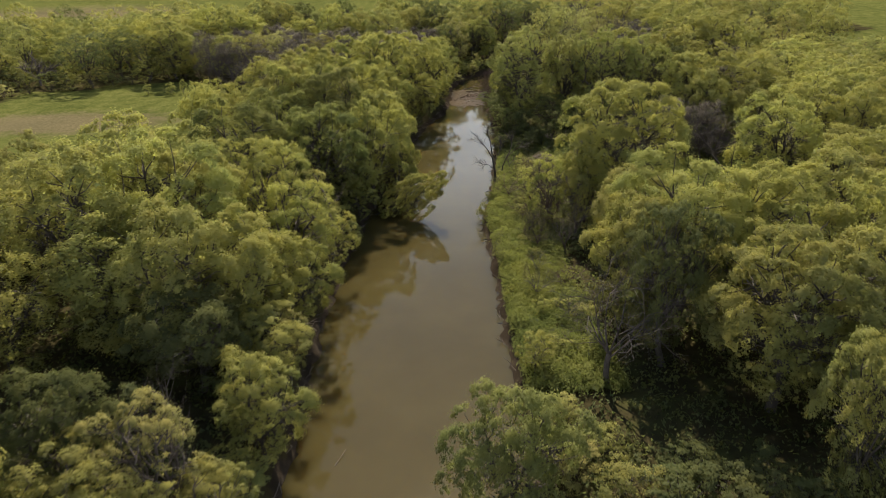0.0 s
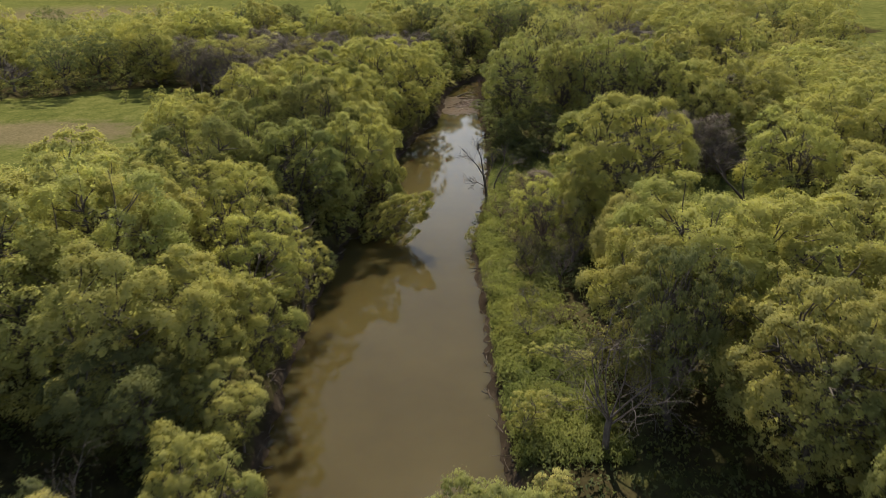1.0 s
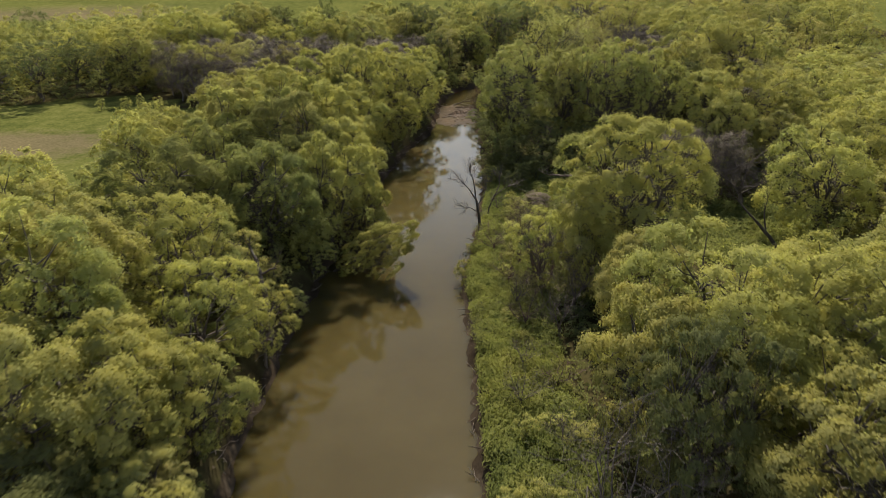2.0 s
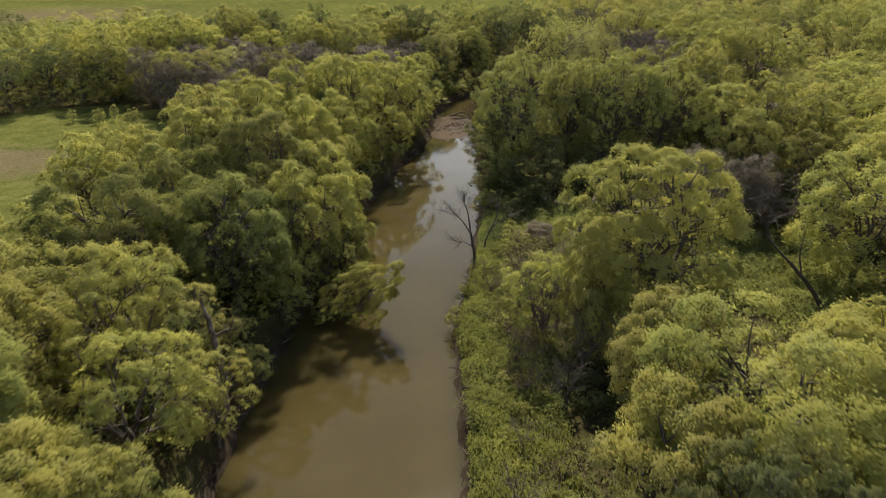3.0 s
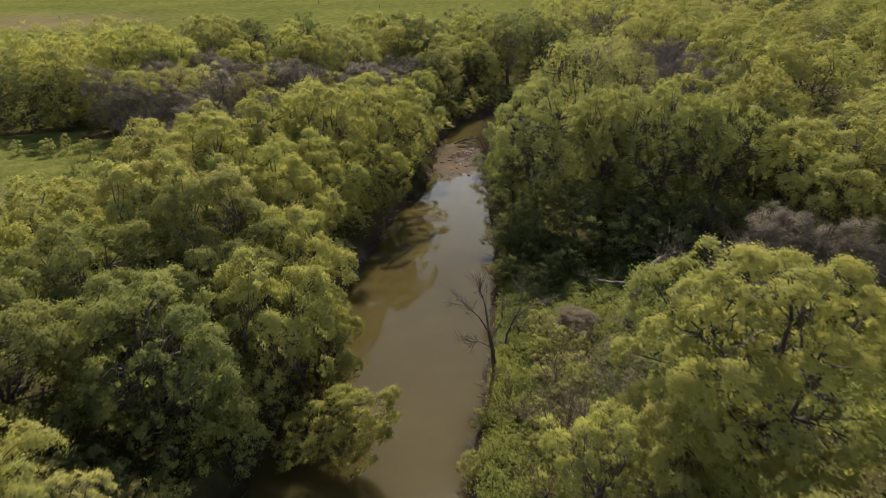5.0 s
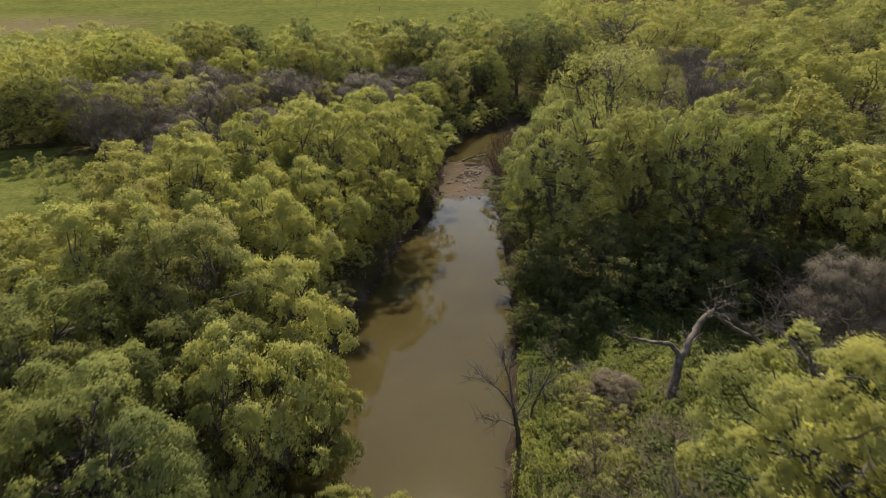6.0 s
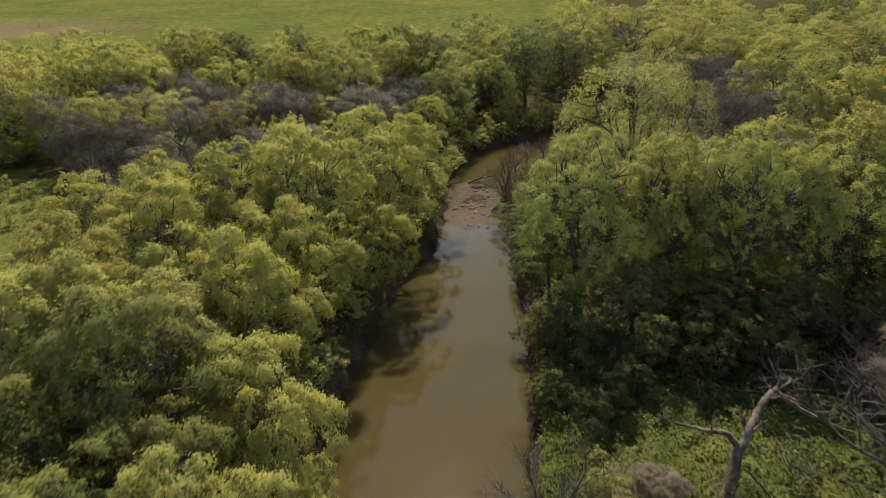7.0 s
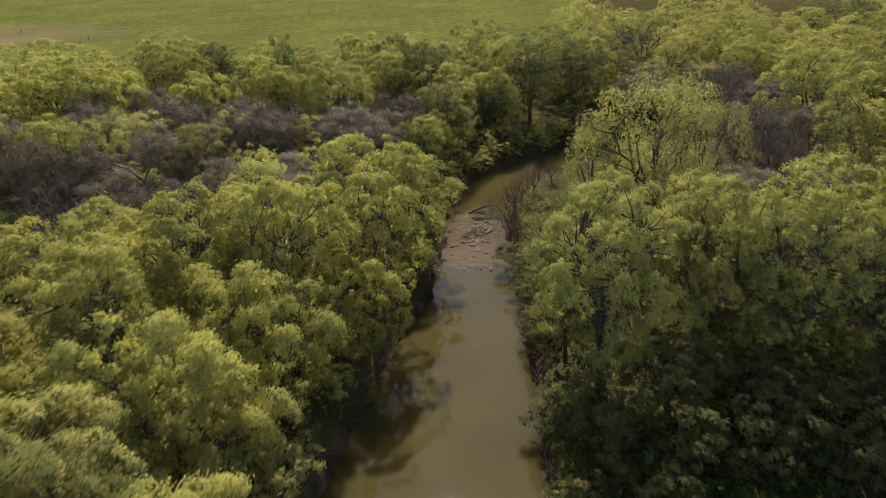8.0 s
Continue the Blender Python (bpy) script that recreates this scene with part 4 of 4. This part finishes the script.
# young bushes in the pasture
for x, y, top, r in ((-49.4, 122.8, 3.8, 0.8), (-45.2, 122.3, 4.1, 0.9), (-43.6, 123.4, 4.2, 0.8), (-39.5, 120.6, 4.4, 0.9), (-39.1, 115.5, 4.4, 0.9), (-34.5, 109.5, 4.6, 0.9)):
    plant("shrub", x, y, top, r)
# dark-leaved shrubs added to deepen the shade in front of the elms
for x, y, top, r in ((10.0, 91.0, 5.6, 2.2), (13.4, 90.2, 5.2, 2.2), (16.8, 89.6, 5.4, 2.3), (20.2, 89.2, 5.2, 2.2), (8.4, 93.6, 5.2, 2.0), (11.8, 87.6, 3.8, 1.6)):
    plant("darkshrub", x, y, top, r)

fill(400, -110, 12, 147, 180, ["shrub", "goldshrub", "tanshrub", "darkshrub"], (4.6, 6.8), (2.0, 3.2), 0.45, 2, plant_far)
fill(200, -110, -42, 116, 147, ["shrub", "darkshrub"], (4.6, 6.8), (2.0, 3.2), 0.45, 2, plant_far)
fill(400, 20, 120, 100, 230, ["shrub", "goldshrub", "tanshrub"], (4.6, 6.8), (2.2, 3.4), 0.45, 2, plant_far)

names = sorted(WOODS)
v, f = joined([q[:2] for k in names for q in WOODS[k]])
woods_me = mesh_of("far_woods", v, f, True, np.concatenate([q[2] for k in names for q in WOODS[k]]))
index = np.concatenate([np.full(sum(len(q[1]) for q in WOODS[k]), i, np.int32) for i, k in enumerate(names)])
for k in names:
    woods_me.materials.append(bpy.data.materials[k])
woods_me.polygons.foreach_set("material_index", index)
tagged(new("far_woods", woods_me), "distant spring woodland with olive and green crowns", "woods", kind="stuff")


# ---- dead wood ----
def limb_part(name, parent, points, radii, sides, mat, twigs=0, seed=0, label=""):
    """A limb along a few points, with twigs of its own near the end."""
    r = np.random.default_rng(seed)
    points = np.asarray(points, float)
    t = np.linspace(0, len(points) - 1, len(points) * 4)
    path = np.stack([np.interp(t, range(len(points)), points[:, k]) for k in range(3)], 1)
    path[1:-1] = (path[:-2] + path[1:-1] * 2 + path[2:]) / 4
    path[1:-1] += r.normal(0, radii[0] * 0.12, path[1:-1].shape)
    limb = part(name, mesh_of(name, *tube(path, np.linspace(radii[0], radii[1], len(path)), sides), True), mat, parent, label)
    for _k in range(twigs):
        j = r.integers(len(path) // 2, len(path))
        w = path[min(j + 1, len(path) - 1)] - path[j - 1]
        w = w / (np.linalg.norm(w) + 1e-9) + r.normal(0, 0.6, 3) + (0, 0, 0.2)
        out = []
        branching(r, path[j], w / np.linalg.norm(w), r.uniform(0.5, 1.1), max(radii[1] * 0.6, 0.018), 1, out)
        part("twig", mesh_of("twig", *joined(out), True), mat, limb)
    return limb


def dead_thing(name, label, base):
    ob = new(name)
    ob.empty_display_size = 0.1
    ob.location = base
    return tagged(ob, label, "dead tree")


def local(base, *points):
    return [tuple(np.subtract(p, base)) for p in points]


b = (14.2, 79.0, 1.0)
snag = dead_thing("fallen_tree", "bleached broken dead tree leaning over the green herbs", b)
limb_part("trunk", snag, local(b, (14.2, 79.0, 0.8), (14.6, 79.7, 2.1), (15.1, 80.5, 3.4), (15.6, 81.1, 4.0), (16.1, 81.5, 4.3)), (0.31, 0.18), 9, DEADWOOD, 3, 1)
limb_part("branch", snag, local(b, (16.0, 81.4, 4.2), (16.7, 82.2, 4.9), (17.6, 83.0, 5.0)), (0.21, 0.13), 7, DEADWOOD, 5, 2)
limb_part("branch", snag, local(b, (17.4, 82.8, 5.0), (18.8, 82.8, 3.9), (20.3, 82.6, 3.1), (21.6, 82.5, 2.6)), (0.15, 0.06), 6, DEADWOOD, 6, 3)
limb_part("branch", snag, local(b, (15.1, 80.5, 3.4), (14.5, 80.8, 4.1), (13.6, 81.0, 4.1), (12.6, 81.6, 4.0)), (0.16, 0.07), 6, DEADWOOD, 4, 4)
limb_part("branch", snag, local(b, (15.2, 79.5, 2.9), (16.1, 79.1, 1.9), (17.0, 78.5, 0.9)), (0.06, 0.04), 5, DEADWOOD, 0, 5, "pale snapped stick")
limb_part("stump", snag, local(b, (13.9, 78.8, 0.6), (14.25, 79.05, 1.2)), (0.42, 0.28), 9, BARK, 0, 6, "dark rotten stump end")
b = (5.4, 75.4, 1.1)
dead = dead_thing("dead_tree", "small leafless dead tree leaning from the bank", b)
limb_part("trunk", dead, local(b, (5.45, 75.4, 0.8), (5.35, 75.4, 2.4), (5.1, 75.4, 3.8)), (0.15, 0.10), 7, BARK, 0, 7)
limb_part("limb", dead, local(b, (5.1, 75.4, 3.8), (4.4, 75.2, 5.0), (3.6, 75.0, 5.9)), (0.08, 0.02), 5, TWIG, 18, 8)
limb_part("limb", dead, local(b, (5.1, 75.4, 3.7), (4.9, 75.7, 5.4), (4.5, 75.8, 6.6)), (0.09, 0.02), 5, TWIG, 22, 9)
limb_part("limb", dead, local(b, (5.2, 75.4, 3.2), (5.9, 75.6, 4.4), (6.0, 75.5, 5.6)), (0.06, 0.02), 5, TWIG, 18, 10)
limb_part("limb", dead, local(b, (5.3, 75.4, 2.6), (4.6, 75.3, 3.1), (3.9, 75.2, 3.2)), (0.05, 0.015), 5, TWIG, 12, 11)
b = (6.3, 77.7, 1.2)
dead = dead_thing("dead_tree", "thin bare dead sapling leaning over the grass", b)
limb_part("trunk", dead, local(b, (6.2, 77.6, 0.9), (6.4, 77.8, 2.2), (7.0, 78.0, 3.4)), (0.09, 0.06), 6, BARK, 0, 12)
limb_part("limb", dead, local(b, (7.0, 78.0, 3.4), (7.4, 78.0, 4.4), (7.3, 78.2, 5.2)), (0.06, 0.02), 5, TWIG, 14, 13)
limb_part("limb", dead, local(b, (6.9, 78.0, 3.2), (7.8, 78.2, 3.9), (8.6, 78.1, 4.2)), (0.05, 0.02), 5, TWIG, 14, 14)
b = (-9.4, 56.0, 1.9)
dead = dead_thing("dead_tree", "pale broken trunk standing among bank shrubs", b)
limb_part("trunk", dead, local(b, (-9.3, 55.6, 1.5), (-9.5, 56.3, 4.2), (-10.0, 57.0, 6.6)), (0.24, 0.16), 8, DEADWOOD, 0, 15)
limb_part("limb", dead, local(b, (-9.8, 56.7, 5.6), (-9.0, 56.6, 6.1), (-8.6, 56.5, 6.2)), (0.10, 0.04), 6, DEADWOOD, 3, 16)
limb_part("limb", dead, local(b, (-10.0, 57.0, 6.6), (-10.5, 57.6, 7.4)), (0.14, 0.07), 6, DEADWOOD, 3, 17)
b = (29.4, 66.5, 1.2)
dead = dead_thing("dead_tree", "dark leaning bare trunk at the glade's edge", b)
limb_part("trunk", dead, local(b, (29.6, 66.4, 0.9), (28.4, 66.8, 2.8), (26.8, 67.2, 4.6)), (0.2, 0.12), 7, BARK, 0, 40)
limb_part("limb", dead, local(b, (26.9, 67.2, 4.5), (25.8, 67.4, 5.6), (25.0, 67.6, 6.6)), (0.1, 0.03), 5, BARK, 7, 41)
limb_part("limb", dead, local(b, (27.6, 67.0, 3.7), (27.4, 67.4, 5.2), (27.6, 67.6, 6.4)), (0.08, 0.03), 5, BARK, 6, 42)
b = (-22.4, 117.6, 2.0)
dead = dead_thing("dead_tree", "dark crooked leafless tree among brown thicket", b)
limb_part("trunk", dead, local(b, (-21.6, 117.4, 1.8), (-22.0, 117.5, 5.0), (-22.6, 117.6, 8.4)), (0.22, 0.14), 7, BARK, 0, 18)
limb_part("limb", dead, local(b, (-22.6, 117.6, 8.3), (-24.0, 117.8, 9.4), (-25.8, 117.8, 10.0)), (0.11, 0.04), 6, BARK, 14, 19)
limb_part("limb", dead, local(b, (-22.6, 117.6, 8.4), (-21.8, 117.8, 9.8), (-22.0, 117.9, 11.4)), (0.10, 0.03), 6, BARK, 14, 20)

# ---- stones and drift at the riffle ----
def rock(name, x, y, z, size, seed):
    bm = bmesh.new()
    bmesh.ops.create_icosphere(bm, subdivisions=2, radius=1)
    r = np.random.default_rng(seed)
    k = r.uniform(0, 6, 3)
    for q in bm.verts:
        d = 1 + 0.22 * math.sin(2.3 * q.co.x + k[0]) * math.cos(2.9 * q.co.y + k[1]) + 0.14 * math.sin(5 * q.co.z + 3 * q.co.x + k[2])
        q.co = Vector((q.co.x * size * d * 1.3, q.co.y * size * d, q.co.z * size * d * 0.6))
    me = bpy.data.meshes.new(name)
    bm.to_mesh(me)
    bm.free()
    me.materials.append(STONE)
    ob = new(name, me)
    ob.matrix_basis = pose(x, y, z, 0, 0, r.uniform(0, 360))
    return tagged(ob, "pale brown wet stone in the shallow riffle", "stone", "stones of the riffle")


rocks = np.random.default_rng(4)
for k in range(30):
    x, y = (rocks.normal(2.6, 1.1), rocks.normal(121.5, 2.4)) if k % 3 else (rocks.normal(5.0, 1.0), rocks.normal(127.5, 1.4))
    size = rocks.uniform(0.06, 0.2)
    rock("rock", x, y, max(0.02, float(ground_height(x, y)[0])) + size * 0.12, size, k)
def pebble_bed():
    """Pale washed pebbles on the crest of the riffle."""
    r, pieces = np.random.default_rng(51), []
    for _k in range(260):
        a = r.uniform(0, 1)
        x, y = 3.5 + 2.6 * a + r.normal(0, 0.22), 123.2 + 4.2 * a - 1.6 * math.sin(a * 3.1) + r.normal(0, 0.75)
        w = r.uniform(0.22, 0.4) ** 2
        ring = np.array([(math.cos(q) * w * r.uniform(0.8, 1.2), math.sin(q) * w * r.uniform(0.8, 1.2), 0) for q in np.arange(0, 6.2, 1.05)])
        z = max(0.0, float(ground_height(x, y)[0])) - 0.01
        base = ring + (x, y, z)
        top = ring * 0.6 + (x, y, z + w * 0.7)
        v = np.concatenate([base, top])
        n = len(ring)
        f = [(i, (i + 1) % n, n + (i + 1) % n, n + i) for i in range(n)] + [(n, n + 1, n + 2, n + 3), (n, n + 3, n + 4, n + 5)]
        pieces.append((v, np.array(f)))
    return joined(pieces)


def foam_lines():
    """Broken white lines of foam that curl over the shallow water."""
    r, pieces = np.random.default_rng(52), []
    for _k in range(30):
        x, y, a = r.normal(4.4, 1.1), r.normal(125.2, 1.8), r.uniform(-0.5, 0.9)
        p = []
        for _j in range(7):
            p.append((x, y, 0.035))
            a += r.normal(0, 0.35)
            x, y = x + math.cos(a) * 0.22, y + math.sin(a) * 0.22
        if shore(p[3][0], p[3][1])[0] < -0.5:
            v, f = tube(p, np.array([0.006, 0.02, 0.03, 0.02, 0.03, 0.02, 0.006]) * r.uniform(0.6, 1.3), 4)
            pieces.append((v * (1, 1, 0.5) + (0, 0, 0.015), f))
    return joined(pieces)


PEBBLE = rough_material("washed_pebble", [(0.25, (0.10, 0.068, 0.048)), (0.55, (0.22, 0.155, 0.115)), (0.85, (0.42, 0.33, 0.27))], 2.2)
FOAM = rough_material("foam", [(0.2, (0.22, 0.17, 0.12)), (0.9, (0.50, 0.43, 0.35))], 5.0)
for name, shape, mat, label, category in (("gravel_bar", pebble_bed(), PEBBLE, "pale washed pebbles rising from the riffle", "gravel"),
                                          ("foam", foam_lines(), FOAM, "broken pale foam lines on shallow water", "foam")):
    me = mesh_of(name, *shape)
    me.materials.append(mat)
    tagged(new(name, me), label, category, kind="stuff")
b = (5.2, 130.4, 0.1)
log = dead_thing("driftwood_log", "grey driftwood branch stranded across the riffle", b)
limb_part("stem", log, local(b, (3.6, 130.0, 0.1), (5.0, 130.6, 0.4), (6.8, 131.2, 0.5)), (0.12, 0.07), 6, DEADWOOD, 3, 30)
limb_part("fork", log, local(b, (5.0, 130.6, 0.4), (5.6, 130.2, 0.9), (6.2, 129.8, 1.0)), (0.07, 0.03), 5, DEADWOOD, 3, 31)

b = (-6.0, 31.8, 0.0)
log = dead_thing("floating_stick", "thin pale stick floating on muddy water", b)
limb_part("stem", log, local(b, (-6.2, 31.3, 0.0), (-6.0, 31.8, 0.06), (-5.75, 32.5, 0.12)), (0.035, 0.02), 5, DEADWOOD, 0, 33)

# fence posts across the far pasture
for x, y in ((-116.3, 272.0), (-90.0, 255.1), (-63.1, 313.8), (-41.0, 300.7), (-18.3, 279.4), (-86.8, 336.0)):
    me = mesh_of("fence_post", *tube([(0, 0, -0.4), (0.02, 0, 0.6), (0.0, 0.03, 1.5), (0.0, 0.03, 1.56)], (0.11, 0.10, 0.09, 0.03), 7), True)
    me.materials.append(POST)
    ob = new("fence_post", me)
    ob.location = (x, y, float(ground_height(x, y)[0]))
    tagged(ob, "weathered wooden fence post in green pasture", "fence post", "posts of the pasture fence")


# ---- herbs, undergrowth and drift twigs ----
def clumps(seed, at, per, size, height, spread):
    """Clumps of upright leaves round the given points of the plan."""
    r = np.random.default_rng(seed)
    x, y = np.repeat(at[:, 0], per), np.repeat(at[:, 1], per)
    big = np.repeat(np.clip(r.uniform(0.35, 1.0, len(at)) * (1.1 + 0.6 * wave(at[:, 0], at[:, 1], 1.1, 0.3) + 0.3 * wave(at[:, 0], at[:, 1], 0.5, 1.7)), 0.2, 1.9), per)
    dx, dy = r.normal(0, spread, len(x)), r.normal(0, spread, len(x))
    z = np.repeat(ground_height(at[:, 0], at[:, 1]), per) + height * big * r.uniform(0.1, 1.0, len(x))
    p = np.stack([x + dx * big, y + dy * big, z], 1)
    facing = np.stack([dx / spread * 0.6, dy / spread * 0.6 + 0.2, np.full(len(x), 0.8)], 1)
    return leaves(r, p, facing, size[0], size[1], -0.6, 0.5)


def stuff(name, shape, mat, label, category):
    normals = None
    if shape[1].shape[1] == 3:
        v = np.asarray(shape[0])[shape[1]]
        flat = np.cross(v[:, 1] - v[:, 0], v[:, 2] - v[:, 0])
        flat = flat / (np.linalg.norm(flat, axis=1)[:, None] + 1e-9) * 0.6 + np.array([0, 0.1, 0.7])
        normals = np.repeat(flat / np.linalg.norm(flat, axis=1)[:, None], 3, 0)
    me = mesh_of(name, *shape, normals is not None, normals)
    me.materials.append(mat)
    return tagged(new(name, me), label, category, kind="stuff")


def scatter(seed, n, x0, x1, y0, y1, keep):
    r = np.random.default_rng(seed)
    p = np.stack([r.uniform(x0, x1, n), r.uniform(y0, y1, n)], 1)
    return p[keep(p[:, 0], p[:, 1])]


def on_right(x, y):
    return x > np.interp(y, LINE[:300, 1], LINE[:300, 0])


strip = scatter(1, 24000, 3, 13, 36, 95, lambda x, y: on_right(x, y) & (shore(x, y) > 0.35) & (shore(x, y) < 6.2) & ~inside(x, y, SHADE_HOLLOW))
stuff("bank_herbs", clumps(2, strip, 12, (0.24, 0.06), 0.8, 0.17), LEAF_HERB, "lush green herbs and tall grass along the bank", "herbs")
open_ground = scatter(3, 20000, 6, 36, 44, 90, lambda x, y: inside(x, y, GLADE) & (shore(x, y) > 5.5) & ~inside(x, y, SHADE_HOLLOW))
stuff("glade_herbs", clumps(4, open_ground, 12, (0.28, 0.06), 0.65, 0.2), LEAF_GRASS, "green herbs and grass of the open glade", "herbs")
def tufts(seed, at, per, size, radius):
    """Rounded tufts of leafy herbs, each a low dome."""
    r = np.random.default_rng(seed)
    big = radius * r.uniform(0.5, 1.7, len(at))
    mine = np.repeat(np.arange(len(at)), per)
    e = r.normal(0, 1, (len(mine), 3))
    e[:, 2] = np.abs(e[:, 2]) + 0.2
    e /= np.linalg.norm(e, axis=1)[:, None]
    z = ground_height(at[:, 0], at[:, 1])
    p = np.stack([at[:, 0], at[:, 1], z], 1)[mine] + e * (big[mine] * r.uniform(0.8, 1.12, len(mine)))[:, None] * (1, 1, 1.15)
    return leaves(r, p, e * 0.8 + (0, 0.15, 0.4), size[0], size[1], -0.3, 0.4)


bank_at = scatter(21, 1500, 3, 13, 36, 95, lambda x, y: on_right(x, y) & (shore(x, y) > 0.8) & (shore(x, y) < 6.0) & (wave(x, y, 1.5, 0.6) > -0.25) & ~inside(x, y, SHADE_HOLLOW))
stuff("bank_tufts", tufts(22, bank_at, 70, (0.20, 0.09), 0.5), LEAF_HERB, "leafy green herb tufts along the river bank", "herbs")
glade_at = scatter(23, 1500, 6, 36, 44, 90, lambda x, y: inside(x, y, GLADE) & (shore(x, y) > 4.5) & (wave(x, y, 2.2, 1.6) > -0.3) & ~inside(x, y, SHADE_HOLLOW))
stuff("glade_tufts", tufts(24, glade_at, 80, (0.22, 0.12), 0.62), LEAF_GRASS, "lush green herb tufts of the open glade", "herbs")
brush = scatter(9, 560, 6.5, 15, 60.5, 80, lambda x, y: (shore(x, y) > 3.2) & (wave(x, y, 3.4, 0.9) > -0.15))
stuff("bank_brush", clumps(10, brush, 26, (0.8, 0.022), 1.9, 0.4), BRUSH, "thin brown leafless brush standing in the herbs", "brush")
# the leaf colour itself carries shade, under the trees and in the hollow
under = scatter(5, 15000, -34, 40, 18, 132, lambda x, y: (shore(x, y) > 0.6) & (inside(x, y, SHADE_HOLLOW) | ~inside(x, y, GLADE)) & ~inside(x, y, PASTURE))
stuff("undergrowth", clumps(6, under, 10, (0.24, 0.17), 0.8, 0.36), LEAF_DEEP_SHADE, "undergrowth beneath riverside trees, its green darkened as shade", "undergrowth")
drift = scatter(7, 9000, -12, 10, 24, 134, lambda x, y: (shore(x, y) > -0.25) & (shore(x, y) < 0.75))
r = np.random.default_rng(8)
sticks = []
for x, y in drift[:420]:
    a, l = r.uniform(0, 6.28), r.uniform(0.3, 1.1)
    z = max(0.0, float(ground_height(x, y)[0])) + 0.03
    e = np.array([x + math.cos(a) * l, y + math.sin(a) * l, z + r.uniform(0.0, 0.4)])
    sticks.append(tube(bent(r, (x, y, z), e, 3, 0.04), (0.03, 0.025, 0.012), 3))
stuff("drift_twigs", joined(sticks), DEADWOOD, "dry twigs and roots along the muddy banks", "twigs")
